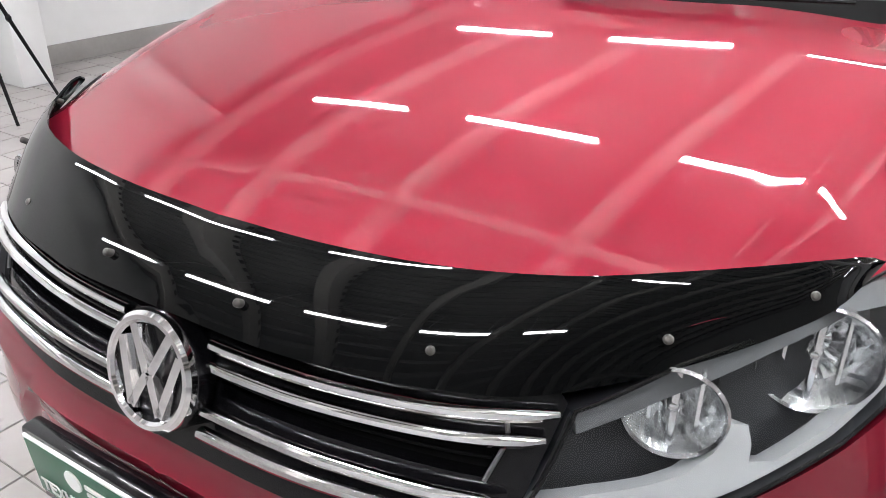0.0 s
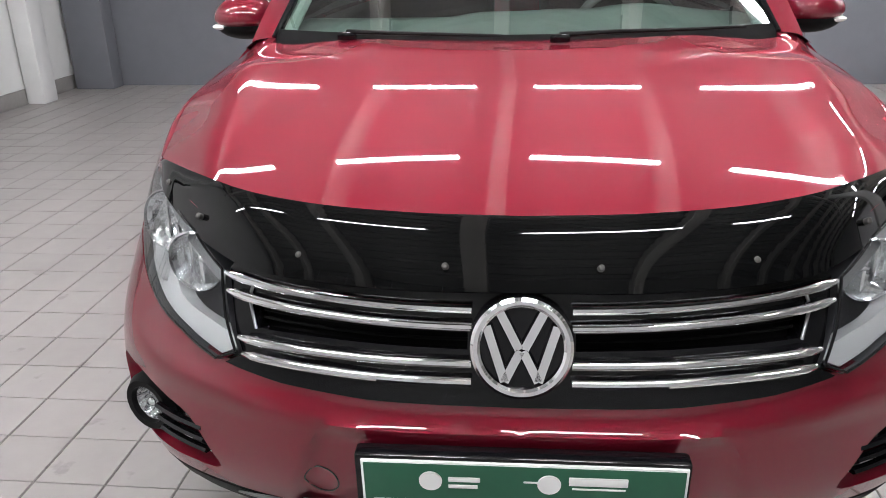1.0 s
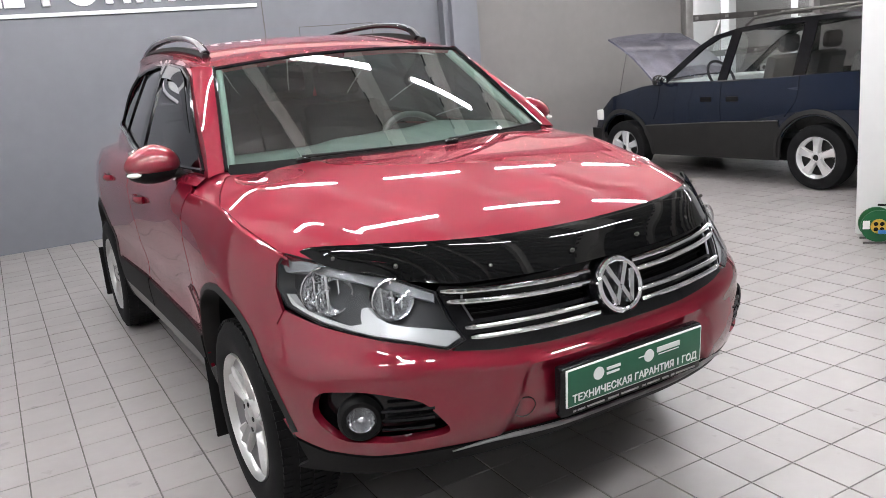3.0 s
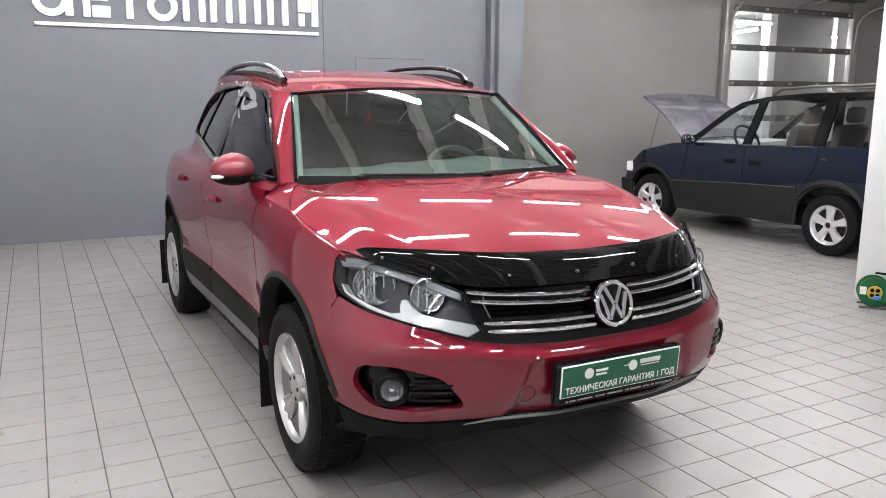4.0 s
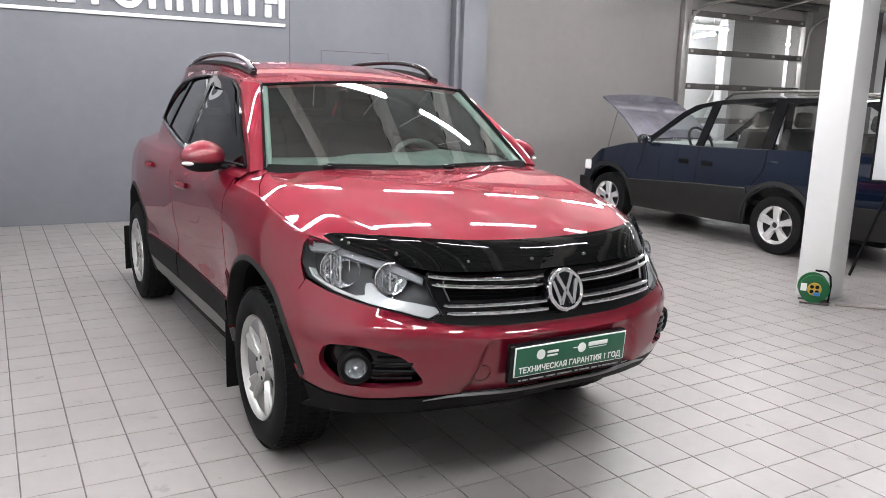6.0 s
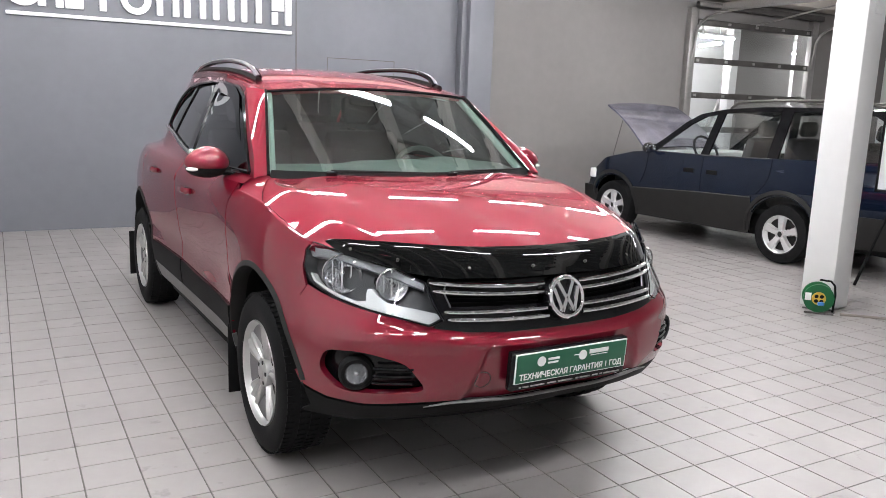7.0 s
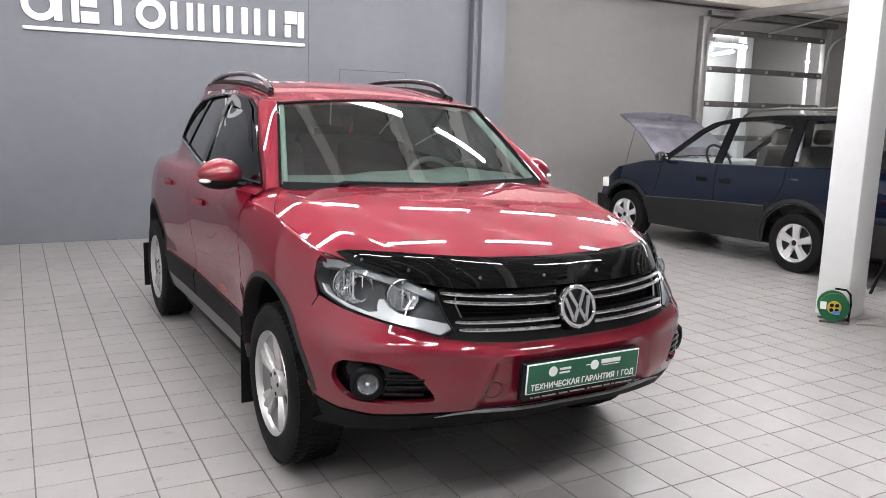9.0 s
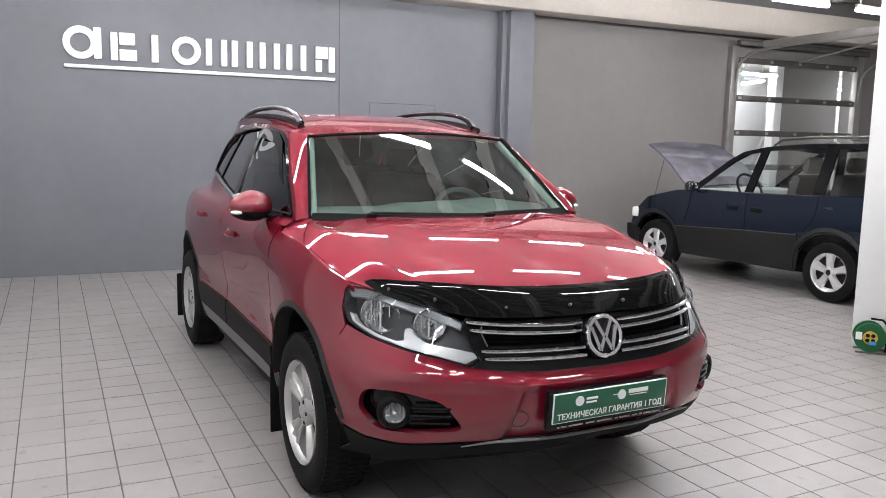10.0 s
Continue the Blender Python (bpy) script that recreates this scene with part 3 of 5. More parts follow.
# front bumper with openings for the fog lamps
FOG = curve([at_x(.808, .598), at_x(.752, .620), at_x(.66, .610), at_x(.585, .580), at_x(.560, .545), at_x(.535, .505), at_x(.62, .482), at_x(.70, .476), at_x(.785, .494), at_x(.815, .545)], 40, closed=True)
bump_low = [at_x(0.001, .443), at_x(.2, .445), at_x(.40, .452), at_x(.55, .445), at_x(.70, .43), at_x(.79, .435), at_y(-.53, .46), at_y(-.50, .50)]
bump_arch = flank_poly([p for p in arc(*ARCH_F, ARCH, 160, 118, 10) if p[1] > .50])
bump_poly = bump_low + bump_arch + flank_poly([(-.479, SEAM_Z - .003), (-.490, .808)]) + [at_x(.755, .777), at_x(.68, .755), at_x(.60, .738), at_x(.515, .719), at_x(.40, .708), at_x(.25, .701), at_x(.12, .697), at_x(.001, .696)]


def bumper_skin(s, z):
    """The bumper has a ledge along its upper edge and a soft step over the fog lamps."""
    p = belt(s, z)
    ledge = herm([0, .12, .30, .45, .60, .80, 1.3], [.640, .640, .646, .662, .678, .69, .70], s)
    p.y += 0.020 * smooth(ledge + .004, ledge + .030, z) * (1 - smooth(.45, 1.0, s))
    edge = .375 - .35 * (z - .5)
    p.y += 0.016 * (1 - smooth(edge - .012, edge + .012, s)) * (1 - smooth(ledge - .030, ledge, z))
    p.y += 0.010 * smooth(.655, .628, z) * smooth(edge + .03, edge + .20, s) * smooth(.50, .60, z) * (1 - smooth(.75, 1.0, s))
    return p


bump_poly = [(0.0, z) if s < .004 else (s, z) for s, z in bump_poly]
skin("front_bumper", bump_poly, bumper_skin, "red", suv, holes=[FOG], step=0.018, rim=0.025, whole=True, out=(0, -1, 0))
apron = [(0.0, .39), (0.0, .432), at_x(.2, .434), at_x(.40, .441), at_x(.55, .434), at_x(.70, .42), at_x(.79, .425), at_y(-.53, .45), at_y(-.505, .49)] + flank_poly([p for p in arc(*ARCH_F, ARCH, 162, 176, 6)]) + [at_y(-.50, .345), at_x(.74, .345), at_x(.62, .36), at_x(.48, .385), at_x(.3, .39)]
skin("lower_apron", apron, belt, "black_plastic", suv, step=0.04, whole=True, out=(0, -1, 0))
for s in (1, -1):
    # bright lip under the bumper
    bm = bmesh.new()
    tube_along(bm, [belt(at_x(x, z)[0], z) + Vector((0, -0.004, 0)) for x, z in curve([(.001, .436), (.2, .438), (.38, .444), (.45, .440), (.52, .425)], 20)], [.007] * 14 + [.006, .005, .005, .004, .003, .002], 8)
    if s < 0:
        for v in bm.verts:
            v.co.x = -v.co.x
        bmesh.ops.reverse_faces(bm, faces=bm.faces)
    finish(bm, "bumper_lip", "lip", suv, "silver grey lip under the bumper")
    # fog lamp recess
    skin("fog_recess", [(a, b) for a, b in curve([at_x(.812, .61), at_x(.755, .64), at_x(.55, .60), at_x(.51, .495), at_x(.70, .455), at_x(.83, .48)], 30, closed=True)], belt_in(0.045), "gloss_black", suv, step=0.04, rim=0, flip=s)

# bonnet
front = [(0.0, -.885), (.15, -.88), (.30, -.865), (.42, -.825), (.52, -.765), (.60, -.69), (.66, -.61), (.71, -.53), (.762, -.455)]
side = [(shut_x(y) - .002, y) for y in (-.40, -.33, -.25, -.18, -.10, -.04, .02)]
rear = [(.775, .12), (.725, .215), (.695, .235), (.62, .185), (.48, .142), (.32, .112), (.15, .086), (0.0, .078)]
half = curve(front, 26) + side + rear
hood_poly = half + [(-x, y) for x, y in reversed(half[1:-1])]
skin("bonnet", hood_poly, hood, "red", suv, step=0.018, rim=0.02, out=(0, 0, 1), angle=50)
# foot of the windscreen pillar between bonnet and wing
foot = [(shut_x(y) - .001, y) for y in (.025, .08, .14, .20, .26, .31)] + [(.79, .33), (.74, .31), (.70, .28), (.70, .240), (.729, .219), (.779, .124)]
both("pillar_foot", foot, lambda x, y: hood(x, y) - Vector((0, 0, .001)), "red", suv, step=.02, rim=.01)

# cabin shell
side_outer = [(.27, 1.112), (.36, 1.20), (.52, 1.305), (.68, 1.405), (.80, 1.475), (.88, 1.505), (1.05, 1.535), (1.3, 1.552), (1.8, 1.562), (2.3, 1.555), (2.7, 1.535), (2.88, 1.50), (2.98, 1.41), (3.10, 1.25), (3.15, 1.112)]
DLO = [(.335, 1.128), (.475, 1.228), (.65, 1.355), (.81, 1.456), (.98, 1.502), (1.25, 1.525), (1.6, 1.535), (2.0, 1.525), (2.25, 1.50), (2.42, 1.43), (2.60, 1.30), (2.62, 1.26), (2.3, 1.225), (1.9, 1.185), (1.4, 1.145), (.9, 1.125)]
both("side_frame", side_outer, cabin, "red", suv, holes=[DLO], step=0.04, rim=0.008)


def cabin_in(d):
    return lambda y, z: cabin(y, z) - Vector((d, 0, 0))


both("inner_frame", side_outer, lambda y, z: cabin(y, z) - Vector((0.036, 0, 0)), "interior_dark", suv, holes=[DLO], step=0.06, rim=0)
both("side_window", DLO, cabin_in(0.012), "dark_glass", suv, step=0.08, rim=0)
roof_half = [(0.0, .670), (.25, .682), (.45, .708), (.565, .735), (.585, .90), (.605, 1.3), (.575, 1.8), (.534, 2.4), (.496, 2.6), (.441, 2.8), (.40, 2.95), (.25, 3.0), (0, 3.02)]
skin("roof", roof_half + [(-x, y) for x, y in reversed(roof_half[1:-1])], roof, "red", suv, step=0.06, rim=0.02, out=(0, 0, 1))
skin("windscreen", [(-.985, .03), (.985, .03), (.985, .5), (.98, .985), (-.98, .985), (-.985, .5)], screen, "glass", suv, step=0.12, rim=0.005, out=(0, -1, 1))
for s in (1, -1):
    strip("roof_edge", [[tuple(roof(herm([.73, 1.3, 1.8, 2.4, 2.6, 2.94], [.562, .602, .573, .532, .494, .398], y), y)) for y in np.linspace(.735, 2.94, 40)],
                        [tuple(cabin(y, herm([p[0] for p in side_outer[5:12]], [p[1] for p in side_outer[5:12]], y))) for y in np.linspace(.86, 2.94, 40)]], "red", suv, flip=s)
    inner = [screen(.985, v) for v in np.linspace(0, 1, 14)]
    outer = [cabin(y, z) for y, z in curve([(.27, 1.112), (.36, 1.20), (.52, 1.305), (.68, 1.405), (.80, 1.475), (.862, 1.50)], 14)]
    pillar = []
    for k in range(9):
        f = k / 8
        pillar.append([tuple(p.lerp(q, f) + Vector((.55, -.70, .45)) * .085 * (q - p).length * math.sin(math.pi * f)) for p, q in zip(inner, outer)])
    strip("windscreen_pillar", pillar, "red", suv, flip=s)
tail_s = at_y(3.06, 1.085)[0]
tail_rim = [belt(tail_s + (STATION[-1] - tail_s) * k / 10, 1.085) for k in range(11)]
tail_x = cabin(3.14, 1.112).x
tail_low = [Vector((tail_x * (1 - k / 10), 3.14 + .10 * (k / 10), 1.108)) for k in range(11)]
tail_top = [Vector((.402 * (1 - k / 10), 2.94 + .08 * (k / 10), roof(.402 * (1 - k / 10), 2.94).z - .004)) for k in range(11)]
for s in (1, -1):
    strip("tailgate_window", [[tuple(p) for p in tail_top], [tuple(p.lerp(q, .9)) for p, q in zip(tail_top, tail_low)]], "rear_glass", suv, out=(0, 1, 0), flip=s)
    strip("tailgate", [[tuple(p.lerp(q, .88)) for p, q in zip(tail_top, tail_low)], [tuple(q) for q in tail_low]], "red", suv, out=(0, 1, 0), flip=s)
    strip("tail_shoulder", [[tuple(q) for q in tail_low], [tuple(q) for q in tail_rim]], "red", suv, out=(0, 0, 1), flip=s)


# ---- wheels ----
def wheel(m, side):
    w = part_empty("wheel", suv, m)
    bm = bmesh.new()
    spin(bm, [(.222, -.100), (.245, -.112), (.285, -.116), (.318, -.108), (.338, -.090), (.345, -.06), (.346, 0), (.345, .06), (.338, .090), (.318, .108), (.285, .116), (.245, .112), (.222, .100)], 64)
    tyre = finish(bm, "tyre", "rubber", w)
    bm = bmesh.new()
    for k in range(72):
        for x0, x1, turn in ((-.097, -.050, 0), (-.044, -.003, .5), (.003, .044, 0), (.050, .097, .5)):
            a = 360 / 72 * (k + turn)
            box(bm, x0, x1, -.0105, .0105, .336, .3495 if abs(x0 + x1) < .1 else .3445, m=Matrix.Rotation(radians(a), 4, "X"))
    finish(bm, "tread", "rubber", tyre, smooth=False)
    bm = bmesh.new()
    spin(bm, [(.204, -.074), (.208, -.088), (.214, -.098), (.224, -.110), (.228, -.100), (.222, -.06)], 56)
    finish(bm, "rim", "alloy", w)
    # dark disc and barrel: the shade behind the spokes as colour
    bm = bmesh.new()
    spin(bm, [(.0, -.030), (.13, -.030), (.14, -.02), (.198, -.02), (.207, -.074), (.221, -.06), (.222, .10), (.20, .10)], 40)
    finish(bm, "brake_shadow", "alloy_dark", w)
    # darker metal than the spokes, to paint in the shade between them
    bm = bmesh.new()
    spin(bm, [(.050, -.052), (.085, -.050), (.130, -.060), (.180, -.074), (.206, -.082)], 60)
    finish(bm, "wheel_disc", "satin", w)
    for k in range(5):
        turn = Matrix.Rotation(radians(72 * k + 8), 3, "X")
        bm = bmesh.new()
        prof = [(.040, .020, -.078), (.070, .021, -.082), (.105, .029, -.088), (.150, .043, -.094), (.190, .055, -.096), (.210, .060, -.092)]
        g = []
        for r, h, o in prof:
            line = [(o + .040, -h * 1.12, r), (o + .012, -h, r), (o + .004, -h * .80, r), (o + .009, -h * .30, r), (o - .004, 0, r), (o + .009, h * .30, r), (o + .004, h * .80, r), (o + .012, h, r), (o + .040, h * 1.12, r)]
            g.append([bm.verts.new(turn @ Vector(p)) for p in line])
        for a, c in zip(g, g[1:]):
            for i in range(8):
                bm.faces.new((a[i], a[i + 1], c[i + 1], c[i]))
        bmesh.ops.recalc_face_normals(bm, faces=bm.faces)
        finish(bm, "spoke", "alloy", w, angle=22)
        # dark plate laid on the disc for the shade of an opening
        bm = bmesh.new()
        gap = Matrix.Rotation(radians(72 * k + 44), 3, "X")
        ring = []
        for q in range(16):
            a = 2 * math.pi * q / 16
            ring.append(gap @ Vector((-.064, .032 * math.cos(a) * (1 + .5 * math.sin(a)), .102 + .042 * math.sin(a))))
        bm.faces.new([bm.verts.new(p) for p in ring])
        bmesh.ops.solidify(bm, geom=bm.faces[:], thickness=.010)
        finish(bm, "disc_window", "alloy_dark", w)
    bm = bmesh.new()
    spin(bm, [(.0, -.100), (.026, -.099), (.032, -.094), (.060, -.090), (.066, -.07), (.066, -.03)], 32)
    finish(bm, "hub_cap", "alloy", w)
    for k in range(5):
        bm = bmesh.new()
        a = radians(72 * k + 30)
        spin(bm, [(0, -.0945), (.009, -.094), (.010, -.088)], 14, m=Matrix.Translation((0, .046 * math.cos(a), .046 * math.sin(a))))
        finish(bm, "wheel_bolt", "alloy_dark", w)
    return w


def part_empty(name, parent, m):
    ob = new(name)
    ob.empty_display_size = 0.05
    ob.parent = parent
    ob.matrix_local = m
    return ob


for y in (AXLE_F, AXLE_R):
    wheel(pose(-.750, y, HUB) @ Matrix.Scale(.968, 4), -1)
    wheel(pose(.750, y, HUB, 0, 0, 180) @ Matrix.Scale(.968, 4), 1)

# ---- the red car: lamps, grille, trim ----
def bar(name, points, radius, mat, parent, label="", sides=8, flat=1.0, flip=1):
    bm = bmesh.new()
    tube_along(bm, points, radius, sides, flat=flat)
    bmesh.ops.recalc_face_normals(bm, faces=bm.faces)
    if flip < 0:
        for v in bm.verts:
            v.co.x = -v.co.x
        bmesh.ops.reverse_faces(bm, faces=bm.faces)
    return finish(bm, name, mat, parent, label)


def aimed(center, facing):
    """A frame at center whose z looks along facing and whose y stands upright."""
    z = Vector(facing).normalized()
    x = Vector((0, 0, 1)).cross(z).normalized()
    y = z.cross(x)
    return Matrix(((x.x, y.x, z.x, center[0]), (x.y, y.y, z.y, center[1]), (x.z, y.z, z.z, center[2]), (0, 0, 0, 1)))


def dish(name, center, facing, radius, depth, mat, parent, label=""):
    """A hollow reflector that opens along facing, pressed in upright flutes."""
    m = aimed(center, facing)
    bm = bmesh.new()
    rng = random.Random(int(radius * 1e4))
    rings, steps = 9, 44
    g = []
    for k in range(1, rings + 1):
        r = radius * k / rings
        ring = []
        for i in range(steps):
            a = 2 * math.pi * i / steps
            x, y = r * math.cos(a), r * math.sin(a)
            z = -depth * (1 - (k / rings) ** 2)
            if k < rings:
                z += 0.0035 * abs(math.sin(math.pi * x / 0.011)) + rng.uniform(-.0012, .0012)
            ring.append(bm.verts.new(m @ Vector((x, y, z))))
        g.append(ring)
    tip = bm.verts.new(m @ Vector((0, 0, -depth)))
    for i in range(steps):
        j = (i + 1) % steps
        bm.faces.new((tip, g[0][i], g[0][j]))
        for a, c in zip(g, g[1:]):
            bm.faces.new((a[i], c[i], c[j], a[j]))
    return finish(bm, name, mat, parent, label, smooth=False)


def ball(name, center, scale, mat, parent, label="", seg=16, m=None):
    bm = bmesh.new()
    bmesh.ops.create_uvsphere(bm, u_segments=seg, v_segments=seg // 2, radius=1.0)
    for v in bm.verts:
        v.co = Vector((v.co.x * scale[0], v.co.y * scale[1], v.co.z * scale[2]))
        if m is not None:
            v.co = m @ v.co
        v.co += Vector(center)
    return finish(bm, name, mat, parent, label)


def shrink(poly, k):
    cx, cy = sum(p[0] for p in poly) / len(poly), sum(p[1] for p in poly) / len(poly)
    return [(cx + (x - cx) * k, cy + (y - cy) * k) for x, y in poly]


LAMP_LOOP = LAMP_OUT
for s in (1, -1):
    lampu = part_empty("headlamp", suv, Matrix())
    skin("lamp_housing", shrink(LAMP_LOOP, 1.03), belt_in(0.075), "lamp_dark", lampu, step=0.03, rim=-0.07, flip=s)
    low = [at_x(.482, .748), at_x(.520, .728), at_x(.60, .750), at_x(.68, .767), at_x(.752, .789), at_y(-.496, .824), at_y(-.470, .850), at_y(-.478, .850), at_y(-.506, .827),
           at_x(.744, .797), at_x(.705, .784), at_x(.682, .790), at_x(.680, .806), at_x(.672, .826), at_x(.660, .830), at_x(.648, .806), at_x(.628, .791), at_x(.600, .784), at_x(.55, .777), at_x(.490, .764)]
    skin("lamp_bezel", low, belt_in(0.017), "lamp_bezel", lampu, step=0.02, rim=0.03, flip=s)
    top = [at_x(.514, .858), at_x(.59, .896), at_x(.67, .921), at_x(.735, .938), at_y(-.447, .946), at_y(-.436, .922), at_y(-.452, .908), at_x(.735, .914), at_x(.67, .894), at_x(.59, .868), at_x(.520, .838)]
    skin("upper_bezel", top, belt_in(0.014), "lamp_grey", lampu, step=0.02, rim=0.03, flip=s)
    for cx, cy, cz, r, fx in ((.704, -.560, .852, .070, .34), (.590, -.732, .840, .056, .24)):
        bowl = dish("reflector", (s * cx, cy, cz), (s * fx, -1, 0.02), r, .06, "reflector", lampu, "bright round lamp reflector")
        bm = bmesh.new()
        m = aimed((s * cx, cy, cz), (s * fx, -1, 0.02))
        spin(bm, [(r, -.003), (r + .003, .002), (r, .006), (r - .003, .002)], 40, axis="z", m=m, close=True)
        finish(bm, "ring", "lamp_ring", bowl)
        bm = bmesh.new()
        box(bm, -.004, .004, -r * .95, r * .95, -.02, -.010, bevel=.002, m=m)
        box(bm, -r * .5, -r * .5 + .004, -r * .8, r * .8, -.03, -.022, m=m)
        box(bm, r * .5 - .004, r * .5, -r * .8, r * .8, -.03, -.022, m=m)
        finish(bm, "facet", "reflector", bowl)
        ball("bulb", m @ Vector((0, 0, -.025)), (.012, .018, .012), "chrome", bowl)
    skin("lens", LAMP_LOOP, belt_in(-0.001), "lens", lampu, "clear moulded lamp lens", step=0.03, rim=0.004, flip=s)
    bar("lens_seal", [belt_in(.002)(*p) for p in resample(LAMP_LOOP, .02) + LAMP_LOOP[:1]], .0025, "black_plastic", lampu, sides=6, flip=s)

# grille
grille = part_empty("grille", suv, Matrix())
inner = [at_x(.001, .690), at_x(.25, .694), at_x(.40, .702), at_x(.51, .716), at_x(.478, .735), at_x(.492, .80), at_x(.505, .868), at_x(.47, .905), at_x(.25, .905), at_x(.001, .905)]
slot_up = [at_x(.085, .778), at_x(.440, .786), at_x(.455, .828), at_x(.085, .812)]
skin("grille_panel", [(0.0, z) if q < .004 else (q, z) for q, z in inner], belt_in(0.014), "gloss_black", grille, "gloss black grille panel", holes=[slot_up], step=0.03, rim=0.03, whole=True, out=(0, -1, 0))
for s in (1, -1):
    skin("grille_back", [at_x(.001, .70), at_x(.47, .72), at_x(.49, .86), at_x(.001, .84)], belt_in(0.055), "black_plastic", grille, step=0.06, rim=0, flip=s)
    for z0, z1, end in ((.841, .859, .498), (.814, .834, .492), (.760, .769, .468), (.733, .745, .460)):
        pts = [belt_in(-.002)(*at_x(x, z0 + (z1 - z0) * (x / .48) ** 2)) for x in np.linspace(.078, end, 22)]
        bar("chrome_bar", pts, [.0095] * 20 + [.009, .005], "chrome", grille, "chrome grille bar", sides=10, flat=.85, flip=s)
    for z in (.790, .802, .814):
        bar("slat", [belt_in(.035)(*at_x(x, z + .012 * (x / .45) ** 2)) for x in np.linspace(.08, .445, 10)], .003, "black_plastic", grille, sides=6, flip=s)
    bar("end_trim", [belt_in(.010)(*at_x(x, z)) for x, z in ((.443, .784), (.450, .805), (.458, .830), (.452, .848))], .0028, "satin", grille, sides=6, flip=s)

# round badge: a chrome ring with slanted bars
badge = part_empty("badge", suv, pose(0, -.952, .795, 74, 0, 0))
bm = bmesh.new()
spin(bm, [(.0, -.006), (.070, -.006), (.082, -.004), (.082, -.03), (0, -.03)], 48, axis="z")
finish(bm, "badge_plate", "gloss_black", badge)
bm = bmesh.new()
spin(bm, [(.063, -.004), (.064, .006), (.068, .010), (.074, .010), (.079, .005), (.081, -.008), (.063, -.008)], 56, axis="z", close=False)
finish(bm, "badge_ring", "chrome", badge)
for x0, y0, x1, y1 in ((-.034, .056, -.004, -.002), (.034, .056, .004, -.002), (-.054, .034, -.026, -.052), (.054, .034, .026, -.052), (-.026, -.052, -.002, -.004), (.026, -.052, .002, -.004)):
    bm = bmesh.new()
    d = Vector((x1 - x0, y1 - y0, 0))
    n = Vector((-d.y, d.x, 0)).normalized() * .0095
    a, c = Vector((x0, y0, 0)), Vector((x1, y1, 0))
    low = [bm.verts.new(p + Vector((0, 0, -.006))) for p in (a - n, c - n, c + n, a + n)]
    up = [bm.verts.new(p + Vector((0, 0, .006))) for p in (a - n * .7, c - n * .7, c + n * .7, a + n * .7)]
    bm.faces.new(up)
    for k in range(4):
        bm.faces.new((low[k], low[(k + 1) % 4], up[(k + 1) % 4], up[k]))
    bmesh.ops.recalc_face_normals(bm, faces=bm.faces)
    finish(bm, "badge_bar", "chrome", badge, smooth=False)

# bonnet deflector of dark acrylic
TOP_L = [(0, -.818, .962), (.2, -.811, .966), (.36, -.785, .972), (.48, -.738, .978), (.56, -.678, .980), (.64, -.602, .978), (.70, -.540, .976), (.728, -.505, .971), (.742, -.487, .962)]
LOW_L = [(0, -.928, .876), (.2, -.921, .876), (.36, -.889, .878), (.46, -.844, .878), (.53, -.788, .886), (.60, -.716, .898), (.66, -.642, .912), (.71, -.570, .930), (.740, -.492, .958)]
lines = []
top_c, low_c = curve(TOP_L, 40), curve(LOW_L, 40)
for k in range(9):
    f = k / 8
    line = []
    for i, (p, q) in enumerate(zip(top_c, low_c)):
        v = Vector(p).lerp(Vector(q), f)
        fade = 1 - smooth(.55, 1.0, i / 39)
        v += Vector((.3 * v.x, -.6, .8)).normalized() * .009 * math.sin(math.pi * f ** .8) * (0.35 + .65 * fade)
        line.append(v)
    full = [Vector((-v.x, v.y, v.z)) for v in reversed(line[1:])] + line
    lines.append([tuple(v) for v in full])
deflector = strip("bonnet_deflector", lines, "acrylic", suv, "glossy black acrylic bonnet deflector", rim=.004, out=(0, -1, 1))
for s in (1, -1):
    for x, y, z in ((.119, -.901, .907), (.360, -.858, .906), (.572, -.731, .927), (.685, -.585, .945)):
        n = Vector((s * x * .6, -.8, .55)).normalized()
        bm = bmesh.new()
        m = Matrix.Translation(Vector((s * x, y, z)) + n * .006) @ n.to_track_quat("Z", "Y").to_matrix().to_4x4()
        spin(bm, [(0, .003), (.0035, .0022), (.0055, 0), (.0055, -.012)], 16, axis="z", m=m)
        finish(bm, "clip", "steel_dark", deflector)

# fog lamps and slats in their openings
for s in (1, -1):
    fog = part_empty("fog_lamp", suv, Matrix())
    fm = Matrix.Translation((s * .722, -.735, .540)) @ Vector((s * .42, -1, 0)).to_track_quat("Z", "Y").to_matrix().to_4x4() @ Matrix.Scale(.86, 4)
    bm = bmesh.new()
    spin(bm, [(.043, .002), (.047, .016), (.061, .017), (.072, 0.0), (.072, -.03)], 40, axis="z", m=fm)
    finish(bm, "surround", "black_plastic", fog)
    d = dish("reflector", fm @ Vector((0, 0, .004)), fm.to_3x3() @ Vector((0, 0, 1)), .037, .030, "lamp_ring", fog)
    bm = bmesh.new()
    spin(bm, [(0, .013), (.018, .0115), (.034, .008), (.044, .003)], 36, axis="z", m=fm)
    finish(bm, "lens", "lens", fog)
    ball("bulb", fm @ Vector((0, 0, -.006)), (.012, .012, .012), "chrome", fog)
    for z in (.512, .540, .568):
        bar("slat", [belt_in(.012)(*at_x(x, z + .03 * (.66 - x))) for x in np.linspace(.572, .690, 6)], .009, "gloss_black", fog, sides=6, flat=.6, flip=s)

